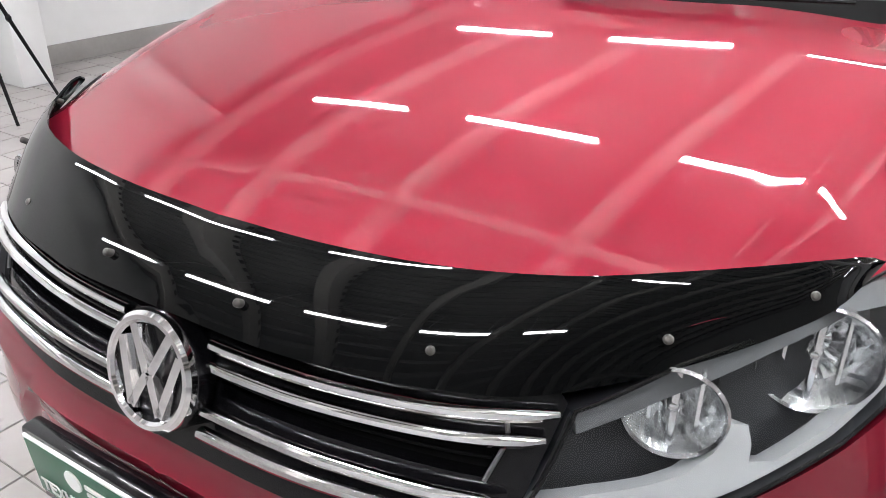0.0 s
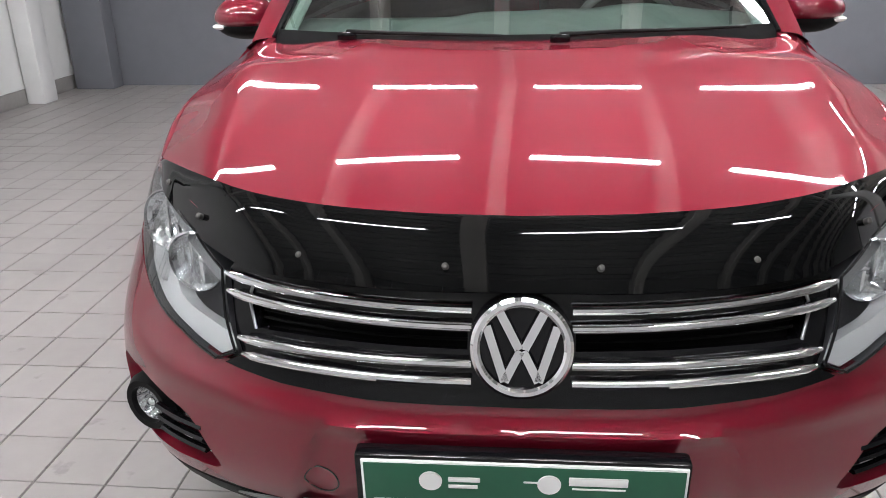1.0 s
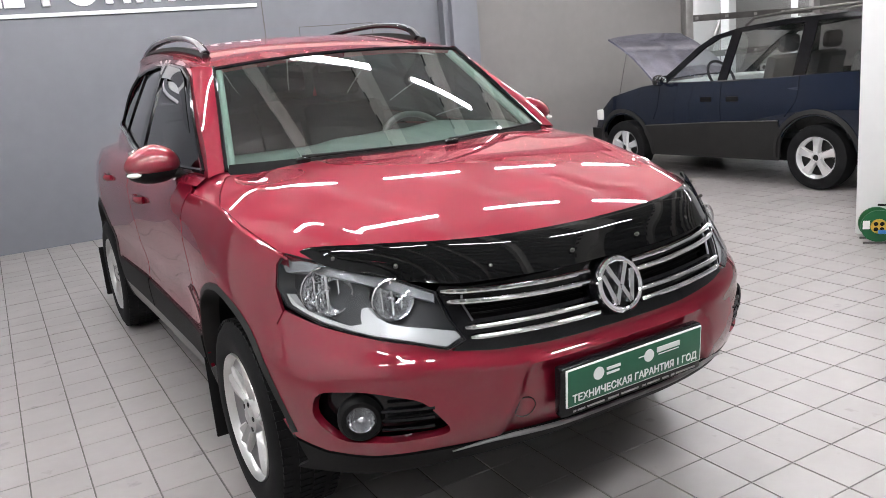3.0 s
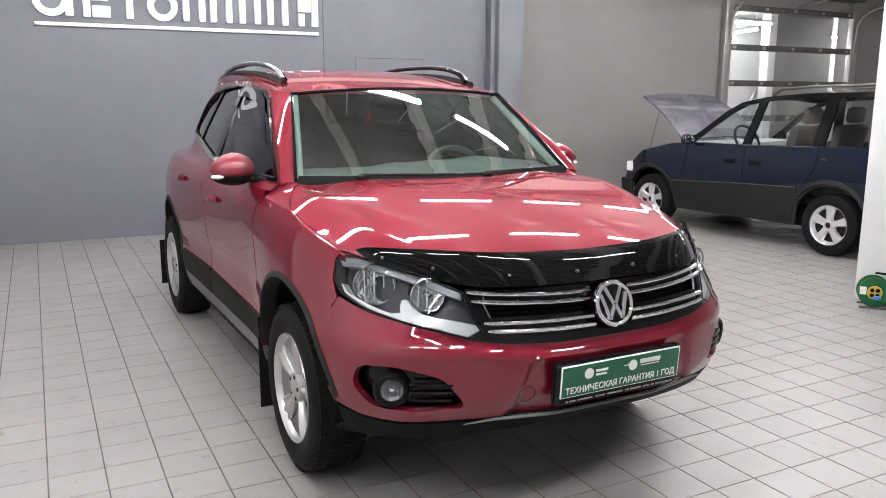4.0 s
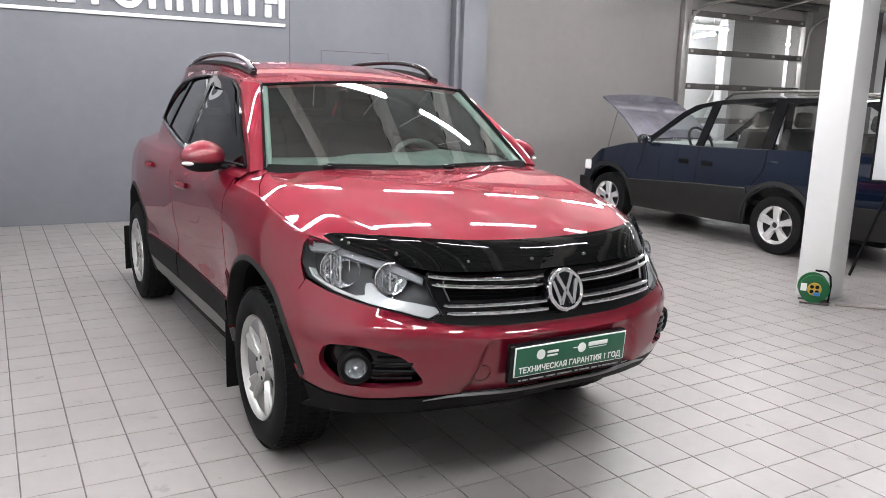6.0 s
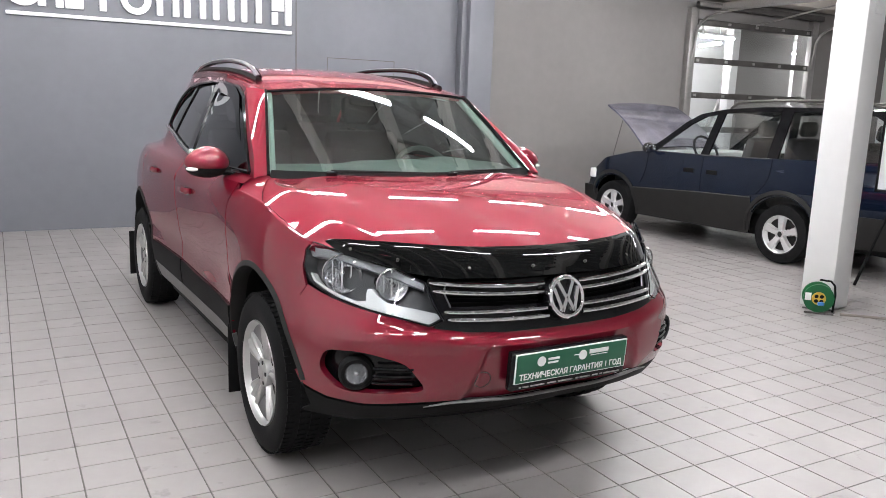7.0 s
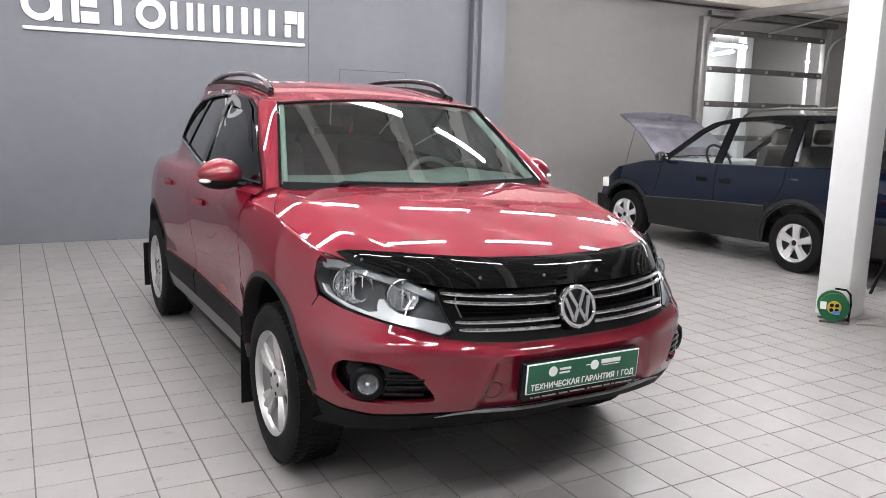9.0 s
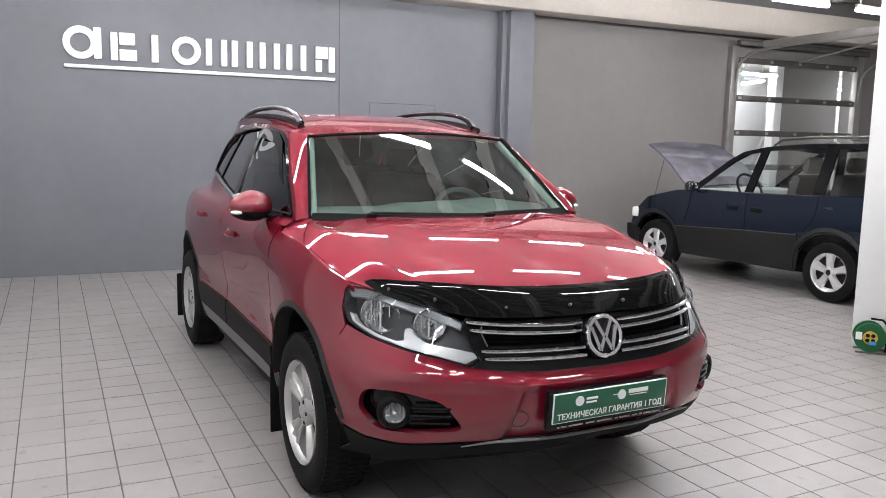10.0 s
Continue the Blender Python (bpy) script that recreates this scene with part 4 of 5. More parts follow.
tow = []
for k in range(28):
    a = 2 * math.pi * k / 28
    q, z = at_x(-.0 + .335, .525)[0] + .030 * math.cos(a), .525 + .030 * math.sin(a)
    p = bumper_skin(q, z)
    tow.append((-p.x, p.y - .0005, p.z))
bm = bmesh.new()
tube_along(bm, tow, .0016, 5, closed=True)
finish(bm, "tow_cover_gap", "dark_paint", suv)

# number plate holder with a green dealer plate
plate = part_empty("sign_plate", suv, pose(0, -.992, .566, 4, 0, 0))
boxed("frame", (-.262, .262, -.012, .022, -.078, .066), "gloss_black", plate, bevel=.008)
boxed("border", (-.250, .256, -.0165, -.011, -.050, .060), "white_print", plate, bevel=.002)
boxed("face", (-.246, .252, -.0175, -.012, -.047, .056), "green_sign", plate, bevel=.0015)
lettering("inscription", "ТЕХНИЧЕСКАЯ ГАРАНТИЯ 1 ГОД", .030, "white_print", plate, pose(-.232, -.0185, -.036), .0015, width=.468)
for x0, x1, z0, z1 in ((-.112, -.062, .024, .033), (-.112, -.066, .011, .018), (.075, .165, .024, .040), (.080, .162, .016, .019), (.005, .034, .026, .029)):
    boxed("print_bar", (x0, x1, -.0195, -.017, z0, z1), "white_print", plate, bevel=.001)
for cx in (-.140, .045):
    bm = bmesh.new()
    spin(bm, [(0, .0022), (.018, .0022), (.0185, 0)], 24, axis="z", m=Matrix.Translation((cx, -.0175, .024)) @ Matrix.Rotation(radians(90), 4, "X"))
    finish(bm, "print_disc", "white_print", plate)
bm = bmesh.new()
x = -.225
for w in (.012, .030, .07, .045, .075, .016, .055, .03, .016, .09):
    box(bm, x, x + w * .86, -.0135, -.011, -.0685, -.0635)
    x += w + .004
finish(bm, "small_print", "steel_grey", plate)["kind"] = "stuff"

# mirrors, handles, rails, wipers, flaps
for s in (1, -1):
    mir = part_empty("door_mirror", suv, Matrix())
    bm = bmesh.new()
    bmesh.ops.create_uvsphere(bm, u_segments=28, v_segments=16, radius=1.0)
    for v in bm.verts:
        p = v.co
        k = 1 - .22 * smooth(-.2, 1, -s * p.x * -1)
        v.co = Vector((s * .890 + p.x * .104, .60 + p.y * .085 * (1 if p.y < 0 else .45), 1.150 + p.z * (.080 if p.z > 0 else .050) * (1 - .18 * max(0, s * p.x))))
    bmesh.ops.bisect_plane(bm, geom=bm.verts[:] + bm.edges[:] + bm.faces[:], plane_co=(0, 0, 1.128), plane_no=(0, 0, 1), clear_inner=True)
    finish(bm, "mirror_cap", "red", mir)
    bm = bmesh.new()
    bmesh.ops.create_uvsphere(bm, u_segments=24, v_segments=12, radius=1.0)
    for v in bm.verts:
        p = v.co
        v.co = Vector((s * .888 + p.x * .101, .60 + p.y * .082 * (1 if p.y < 0 else .45), 1.132 + p.z * .050))
    bmesh.ops.bisect_plane(bm, geom=bm.verts[:] + bm.edges[:] + bm.faces[:], plane_co=(0, 0, 1.130), plane_no=(0, 0, -1), clear_inner=True)
    finish(bm, "mirror_base", "black_plastic", mir)
    ball("turn_lamp", (s * .958, .568, 1.126), (.034, .036, .011), "amber", mir, "clear turn signal")
    boxed("mirror_glass", (s * .888 - .075, s * .888 + .075, .628, .634, 1.115, 1.21), "chrome", mir, bevel=.002)
    bar("arm", [(s * .83, .58, 1.118), (s * .79, .56, 1.110), (s * .755, .53, 1.105)], [.030, .026, .030], "black_plastic", mir, sides=10, flat=.7)
    for y, z in ((1.13, .965), (1.98, .995)):
        x = belt(at_y(y, z)[0], z).x
        h = part_empty("door_handle", suv, Matrix())
        bar("grip", [(s * (x + .002), y - .105, z + .004), (s * (x + .016), y - .085, z + .003), (s * (x + .020), y, z), (s * (x + .016), y + .085, z - .002), (s * (x + .002), y + .105, z - .003)], [.012, .013, .014, .013, .012], "red", h, sides=10, flat=1.25)
        ball("handle_cup", (s * (x - .014), y, z), (.022, .075, .035), "dark_paint", h)
    rail_pts = curve([(s * .528, .985, 1.560), (s * .532, 1.04, 1.594), (s * .536, 1.14, 1.622), (s * .540, 1.34, 1.646), (s * .536, 1.68, 1.655), (s * .527, 2.0, 1.645), (s * .515, 2.25, 1.618), (s * .495, 2.45, 1.570)], 40)
    bar("roof_rail", rail_pts, [.015, .014] + [.0125] * 36 + [.014, .016], "satin", suv, "satin aluminium roof rail", sides=12, flat=.8)
    bar("rail_inner", [(p[0] - s * .008, p[1], p[2] - .005) for p in rail_pts], [.016] * 40, "gloss_black", suv, sides=10, flat=.8)
    bar("rail_base", [tuple(roof(s * herm([.9, 1.5, 2.0, 2.46], [.534, .538, .525, .493], y), y) + Vector((0, 0, .004))) for y in np.linspace(.95, 2.46, 20)], .018, "black_plastic", suv, sides=6)
    # window frame lines
    bar("window_trim", [(s * (p.x + .003), p.y, p.z) for p in (cabin(*q) for q in resample(DLO, .05) + DLO[:1])], .010, "gloss_black", suv, sides=6)
    bar("waist_trim", [(s * (p.x + .008), p.y, p.z) for p in (cabin(*q) for q in curve([(.45, 1.122), (.9, 1.122), (1.4, 1.142), (1.9, 1.182), (2.3, 1.222), (2.62, 1.258)], 24))], .006, "satin", suv, sides=6)
    skin("door_pillar", [(1.36, 1.13), (1.46, 1.13), (1.50, 1.53), (1.42, 1.53)], cabin_in(.004), "gloss_black", suv, step=.05, rim=.008, flip=s)
    skin("rear_pillar", [(2.16, 1.215), (2.22, 1.215), (2.12, 1.52), (2.06, 1.52)], cabin_in(.004), "gloss_black", suv, step=.05, rim=.008, flip=s)
    skin("wind_deflector", [(.56, 1.255), (.70, 1.355), (.86, 1.458), (1.0, 1.502), (1.25, 1.525), (1.40, 1.528), (1.40, 1.475), (1.2, 1.470), (.98, 1.445), (.80, 1.38), (.66, 1.290)], cabin_in(-.012), "acrylic", suv, "dark acrylic window visor", step=.05, rim=.003, flip=s)
    # sill and dark arch trims; the sill's grey paints in the floor's reflection
    skin("sill_trim", flank_poly([(.335, .40), (.335, .34), (.60, .315), (2.06, .315), (2.12, .40)]), belt_in(-.004), "sill_sheen", suv, step=.05, rim=.02, flip=s)
    skin("door_trim", flank_poly([(.350, .41), (1.358, .41), (1.362, .545), (.45, .525), (.35, .53)]), belt_in(-.010), "black_plastic", suv, step=.05, rim=.012, flip=s)
    skin("door_trim", flank_poly([(1.378, .41), (2.05, .41), (2.10, .46), (2.11, .54), (1.380, .548)]), belt_in(-.010), "black_plastic", suv, step=.05, rim=.012, flip=s)
    for cyz, a0, a1 in ((ARCH_F, 164, -6), (ARCH_R, 186, 2)):
        outer, inn = arc(*cyz, ARCH + .020, a0, a1, 40), arc(*cyz, ARCH - .004, a0, a1, 40)
        strip("arch_trim", [[tuple(belt_in(-.0015)(*at_y(*p))) for p in outer],
                            [tuple(belt_in(-.006)(*at_y(c[0] + (p[0] - c[0]) * .955, c[1] + (p[1] - c[1]) * .955))) for p in outer for c in (cyz,)],
                            [tuple(belt_in(-.003)(*at_y(*p))) for p in inn],
                            [tuple(belt_in(.06)(*at_y(*p))) for p in inn]], "grey_plastic", suv, "dark grey wheel arch trim", flip=s, out=(1, 0, 0))
        # inner liner of the wheel house
        strip("arch_liner", [[(.83, *p) for p in arc(*cyz, ARCH - .002, 168, -4, 26)], [(.48, *p) for p in arc(*cyz, ARCH - .002, 168, -4, 26)]], "black_plastic", suv, flip=s, out=(0, 0, -1))
        boxed("mud_flap", (min(s * .70, s * .868), max(s * .70, s * .868), cyz[0] + .455, cyz[0] + .465, .115, .44), "black_plastic", suv, "black rubber mud flap", bevel=.003)

# wipers and scuttle
strip("scuttle", [[tuple(screen(u, .052) + Vector((0, -.008, .003))) for u in np.linspace(-.97, .97, 24)], [(.735 * u, .070 + .21 * u * u, 1.086 + .012 * u * u) for u in np.linspace(-.97, .97, 24)]], "black_plastic", suv, out=(0, -1, 1))
for pts, hinge in (([(.10, .055, 1.146), (.25, .075, 1.150), (.42, .10, 1.150), (.58, .15, 1.150)], (.10, .045, 1.140)),
                   ([(-.463, .145, 1.150), (-.33, .095, 1.150), (-.18, .065, 1.148), (-.05, .05, 1.146)], (-.463, .135, 1.142))):
    w = part_empty("wiper", suv, Matrix())
    bar("blade", pts, [.010, .008, .007, .005], "black_plastic", w, flat=.7)
    boxed("hinge_cap", (-.026, .026, -.010, .010, -.012, .008), "gloss_black", w, bevel=.006, m=pose(*hinge, 20, 0, 0))

# floor pan, engine bay and cabin inside
# underbody and floor pan hang low to keep light off the floor below
boxed("underbody", (-.50, .50, -.30, 3.0, .20, .42), "black_plastic", suv, bevel=.03)
boxed("floor_pan", (-.76, .76, .42, 2.12, .20, .40), "black_plastic", suv, bevel=.03)
# added plate; its black stands for the shade under the nose
strip("skid_plate", [[(.50 * u, -.86 + .16 * u * u, .392) for u in np.linspace(-1, 1, 13)], [(.48 * u, -.66 + .08 * u * u, .27) for u in np.linspace(-1, 1, 13)], [(.46 * u, -.50, .235) for u in np.linspace(-1, 1, 13)]], "black_plastic", suv, "black plate added for the shade under the nose", out=(0, -1, -1))
boxed("engine_bay", (-.62, .62, -.66, .20, .42, .86), "black_plastic", suv, bevel=.04)
boxed("cabin_floor", (-.68, .68, .25, 3.2, .42, .50), "interior_dark", suv)
for s in (1, -1):
    strip("inner_side", [[(s * (cabin(y, 1.11).x - .04), y, .5) for y in np.linspace(.4, 3.0, 10)], [(s * (cabin(y, 1.11).x - .05), y, 1.10) for y in np.linspace(.4, 3.0, 10)]], "interior_dark", suv, out=(-s, 0, 0))
strip("headliner", [[(x, y, roof(x, y).z - .05) for x in np.linspace(-.54, .54, 9)] for y in np.linspace(.86, 2.2, 12)], "interior_grey", suv, out=(0, 0, -1))
dash_lines = []
for y, z in ((.12, 1.095), (.30, 1.118), (.48, 1.142), (.62, 1.140), (.69, 1.08), (.66, .80)):
    dash_lines.append([(x, y + .05 * (x / .7) ** 2, z + .034 * math.exp(-((x - .37) / .20) ** 2) * (1 if .4 < y < .7 else 0) + .016 * smooth(.25, .1, abs(x)) * (1 if y > .4 else .2)) for x in np.linspace(-.69, .69, 40)])
strip("dashboard", dash_lines, "dash_grey", suv, "grey grained dashboard", out=(0, -.2, 1))
sw = part_empty("steering_wheel", suv, pose(.37, .80, 1.035, 65, 0, 0))
bm = bmesh.new()
tube_along(bm, [(.185 * math.cos(a), .185 * math.sin(a), 0) for a in np.linspace(0, 2 * math.pi, 40, endpoint=False)], .015, 10, closed=True)
finish(bm, "wheel_ring", "wheel_leather", sw)
bm = bmesh.new()
box(bm, -.17, .17, -.02, .02, -.02, .0, bevel=.006)
box(bm, -.07, .07, -.08, .06, -.03, .015, bevel=.02)
box(bm, -.02, .02, -.17, 0, -.02, .0, bevel=.006)
finish(bm, "wheel_spokes", "interior_dark", sw)


def seat(m):
    st = part_empty("seat", suv, m)
    bm = bmesh.new()
    box(bm, -.25, .25, -.25, .25, -.10, .06, bevel=.05)
    finish(bm, "cushion", "seat_cloth", st)
    bm = bmesh.new()
    box(bm, -.25, .25, -.06, .06, 0, .60, bevel=.05, m=pose(0, .25, .02, -14, 0, 0))
    finish(bm, "backrest", "seat_cloth", st)
    bm = bmesh.new()
    box(bm, -.13, .13, -.045, .045, 0, .18, bevel=.04, m=pose(0, .40, .64, -8, 0, 0))
    finish(bm, "headrest", "seat_cloth", st)


for x in (-.37, .37):
    seat(pose(x, 1.28, .66))
    seat(pose(x, 2.10, .68))
boxed("inner_mirror", (-.09, .09, .80, .82, 1.43, 1.475), "interior_dark", suv, bevel=.012)
for s in (1, -1):
    bar("inner_pillar", [tuple(screen(s * .965, v) + Vector((-s * .012, .035, -.01))) for v in np.linspace(.02, .98, 12)], .018, "interior_grey", suv, sides=8)
    bar("screen_seal", [tuple(screen(s * .985, v) + Vector((0, -.002, .002))) for v in np.linspace(0, 1, 14)], .007, "gloss_black", suv, sides=6)
bar("screen_seal", [tuple(screen(u, .985)) for u in np.linspace(-.985, .985, 24)], .008, "gloss_black", suv, sides=6)
suv.matrix_world = pose(0, 0, 0, 0, 0, 1.7)


# ---- the blue estate car with its bonnet up ----
van = thing("blue_car", "dark navy family car with its bonnet raised, seen beside the column", "car")


def van_side(y, z):
    x = .80 - .05 * smooth(.55, .2, z) - .03 * smooth(.75, 1.05, z) - .10 * smooth(2.3, 2.95, y) - .07 * smooth(-.6, -1.1, y)
    return Vector((x, y, z))


def van_cabin(y, z):
    return Vector((.765 - .13 * (z - 1.0) / .55 - .03 * smooth(.9, 1.7, y) - .05 * smooth(-.5, -1.1, y), y, z))


VF, VR = (2.316, .29), (0.0, .29)
van_poly = [(.38, .25), (1.92, .24)] + [p for p in arc(*VF, .38, 188, -2, 22)][::1] + [(2.80, .30), (2.84, .44), (2.78, .58), (2.68, .71), (2.48, .86), (2.03, .965), (1.80, .99), (1.0, 1.0), (0, 1.03), (-1.0, 1.06), (-1.10, .95), (-1.12, .42), (-1.02, .32)] + [p for p in arc(*VR, .38, 180, 2, 22)]
both("body_side", van_poly, van_side, "navy", van, step=.06, rim=.02, out=(1, 0, 0))
clad = [(.38, .245), (1.93, .235)] + [p for p in arc(*VF, .375, 176, 150, 6)] + [(1.96, .55), (1.0, .60), (.36, .62), (.33, .46)]
both("lower_cladding", clad, lambda y, z: van_side(y, z) + Vector((.008, 0, 0)), "cladding", van, step=.06, rim=.012, out=(1, 0, 0))
for cyz in (VF, VR):
    for s in (1, -1):
        strip("arch_trim", [[tuple(van_side(*p) + Vector((.006, 0, 0))) for p in arc(*cyz, .44, 182, -2, 28)], [tuple(van_side(*p) + Vector((.016, 0, 0))) for p in arc(*cyz, .40, 182, -2, 28)], [tuple(van_side(*p) + Vector((-.03, 0, 0))) for p in arc(*cyz, .375, 182, -2, 28)]], "cladding", van, flip=s, out=(1, 0, 0))
both("end_bumper", [(2.52, .24), (2.84, .24), (2.90, .36), (2.88, .50), (2.66, .50), (2.66, .40)], lambda y, z: van_side(y, z) + Vector((.012, 0, 0)), "cladding", van, step=.06, rim=.04, out=(1, 0, 0))
both("tail_bumper", [(-.44, .26), (-1.14, .30), (-1.17, .42), (-1.15, .58), (-.46, .58), (-.42, .45)], lambda y, z: van_side(y, z) + Vector((.012, 0, 0)), "cladding", van, step=.06, rim=.04, out=(1, 0, 0))
cab_poly = [(1.86, .985), (1.62, 1.15), (1.36, 1.34), (1.18, 1.43), (.90, 1.485), (.4, 1.525), (-.2, 1.535), (-.8, 1.515), (-1.0, 1.40), (-1.05, 1.05), (0, 1.02), (1.0, .99)]
wins = [[(1.72, 1.0), (1.50, 1.165), (1.28, 1.32), (1.10, 1.405), (.96, 1.43), (1.06, 1.0)], [(.96, 1.0), (.86, 1.445), (.5, 1.475), (.20, 1.485), (.25, 1.025)], [(.13, 1.03), (.08, 1.485), (-.3, 1.49), (-.72, 1.475), (-.86, 1.40), (-.92, 1.07)]]
both("cab_side", cab_poly, van_cabin, "gloss_black", van, holes=wins, step=.06, rim=.02, out=(1, 0, 0))
for wpoly in wins:
    both("side_window", wpoly, lambda y, z: van_cabin(y, z) - Vector((.010, 0, 0)), "gate_glass", van, step=.2, rim=0, out=(1, 0, 0))
ridge = [(1.22, 1.415), (.90, 1.485), (.4, 1.525), (-.2, 1.535), (-.8, 1.515), (-1.0, 1.40)]
strip("roof_panel", [[(van_cabin(y, z).x * u, y, z + .035 * (1 - u * u)) for u in np.linspace(-1, 1, 13)] for y, z in ridge], "dark_paint", van, out=(0, 0, 1))
strip("windscreen", [[(van_cabin(1.86, 1.0).x * u, 1.86 + .12 * (1 - u * u), .985) for u in np.linspace(-1, 1, 9)], [(van_cabin(1.22, 1.415).x * u, 1.22 + .06 * (1 - u * u), 1.415 + .03 * (1 - u * u)) for u in np.linspace(-1, 1, 9)]], "gate_glass", van, out=(0, 1, 1))
strip("tailgate", [[(.70 * u, -1.0, 1.41) for u in np.linspace(-1, 1, 7)], [(.74 * u, -1.10, 1.0) for u in np.linspace(-1, 1, 7)], [(.74 * u, -1.13, .32) for u in np.linspace(-1, 1, 7)]], "navy", van, out=(0, -1, 0))
strip("nose", [[(.64 * u, 2.78 + .08 * (1 - u * u), .30) for u in np.linspace(-1, 1, 11)], [(.66 * u, 2.80 + .08 * (1 - u * u), .50) for u in np.linspace(-1, 1, 11)], [(.68 * u, 2.68 + .06 * (1 - u * u), .72) for u in np.linspace(-1, 1, 11)]], "dark_paint", van, out=(0, 1, 0))
for s in (1, -1):
    boxed("headlamp", (s * .655 - .10, s * .655 + .10, 2.655, 2.765, .595, .715), "amber", van, "clear headlamp wrapped round the corner", bevel=.02)
    bar("roof_rail", [(s * .56, .88, 1.50), (s * .565, .78, 1.565), (s * .57, .4, 1.590), (s * .57, -.4, 1.60), (s * .56, -.85, 1.54)], .014, "steel_dark", van, sides=8)
    for y in (1.17, .86):
        x = van_side(y, .83).x
        boxed("door_handle", (s * x - .012, s * x + .012, y - .07, y + .07, .80, .85), "black_plastic", van, bevel=.006)
    mir = part_empty("door_mirror", van, Matrix())
    ball("mirror_cap", (s * .86, 1.72, 1.03), (.085, .05, .06), "dark_paint", mir)
    boxed("mirror_glass", (s * .86 - .07, s * .86 + .07, 1.675, 1.682, .985, 1.075), "chrome", mir, bevel=.004)
    boxed("tail_lamp", (s * .70 - .03, s * .70 + .06, -1.14, -1.05, .66, .98), "red_mark", van, bevel=.015)
for s in (1, -1):
    for seam in (curve([(1.00, .99), (1.00, .70), (.97, .30)], 10), curve([(1.78, .985), (1.80, .75), (1.86, .62)], 8), curve([(.17, 1.02), (.19, .80), (.30, .66)], 8)):
        bar("door_gap", [tuple(v for v in (s * (van_side(y, z).x + .001), y, z)) for y, z in seam], .004, "black_plastic", van, sides=5)
    bar("waist_strip", [(s * (van_cabin(y, z).x + .006), y, z) for y, z in ((1.70, .993), (1.0, .998), (.2, 1.02), (-.9, 1.05))], .006, "steel_dark", van, sides=6)
    bar("cladding_edge", [(s * (van_side(y, z).x + .010), y, z) for y, z in ((1.96, .553), (1.0, .603), (.36, .623))], .006, "steel_dark", van, sides=6)
# raised bonnet; its pale colour paints in the light it mirrors
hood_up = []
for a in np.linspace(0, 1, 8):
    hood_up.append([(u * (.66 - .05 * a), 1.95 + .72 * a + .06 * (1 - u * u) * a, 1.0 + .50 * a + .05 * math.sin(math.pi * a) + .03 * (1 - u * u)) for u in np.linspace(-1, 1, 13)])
strip("raised_bonnet", hood_up, "navy_sheen", van, "raised bonnet with a pale sheen in its colour", rim=.02, out=(0, -1, 1))
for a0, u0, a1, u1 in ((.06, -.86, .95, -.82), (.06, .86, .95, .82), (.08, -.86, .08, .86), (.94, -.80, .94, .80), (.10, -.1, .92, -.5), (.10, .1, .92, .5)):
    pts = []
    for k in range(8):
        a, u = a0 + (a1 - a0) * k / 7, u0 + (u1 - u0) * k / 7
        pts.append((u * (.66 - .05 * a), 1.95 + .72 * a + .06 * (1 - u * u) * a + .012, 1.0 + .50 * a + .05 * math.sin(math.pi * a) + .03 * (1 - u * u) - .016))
    bar("bonnet_rib", pts, .020, "navy_sheen", van, sides=8, flat=.6)
bar("bonnet_stay", [(-.60, 2.55, .82), (-.56, 2.45, 1.32)], .005, "steel_dark", van, sides=6)
boxed("engine", (-.5, .5, 1.95, 2.6, .45, .80), "black_plastic", van, bevel=.05)
boxed("underbody", (-.62, .62, -1.0, 2.7, .22, .45), "black_plastic", van, bevel=.03)
boxed("cabin_floor", (-.68, .68, -1.0, 1.8, .45, .50), "interior_dark", van)
boxed("dashboard", (-.68, .68, 1.45, 1.85, .75, 1.0), "interior_grey", van, bevel=.05)
bm = bmesh.new()
tube_along(bm, [Matrix.Rotation(radians(60), 3, "X") @ Vector((.18 * math.cos(a), .18 * math.sin(a), 0)) + Vector((-.36, 1.32, 1.02)) for a in np.linspace(0, 2 * math.pi, 32, endpoint=False)], .014, 8, closed=True)
finish(bm, "steering_wheel", "interior_dark", van)
for x, y in ((-.36, .95), (.36, .95), (-.36, .1), (.36, .1)):
    st = part_empty("seat", van, pose(x, y, .62, 0, 0, 180))
    for nm, dims, mm in (("cushion", (-.24, .24, -.24, .24, -.1, .06), None), ("backrest", (-.24, .24, -.06, .06, 0, .58), pose(0, .24, .02, -14, 0, 0)), ("headrest", (-.13, .13, -.045, .045, 0, .17), pose(0, .39, .60, -8, 0, 0))):
        bm = bmesh.new()
        box(bm, *dims, bevel=.045, m=mm)
        finish(bm, nm, "van_cloth", st)


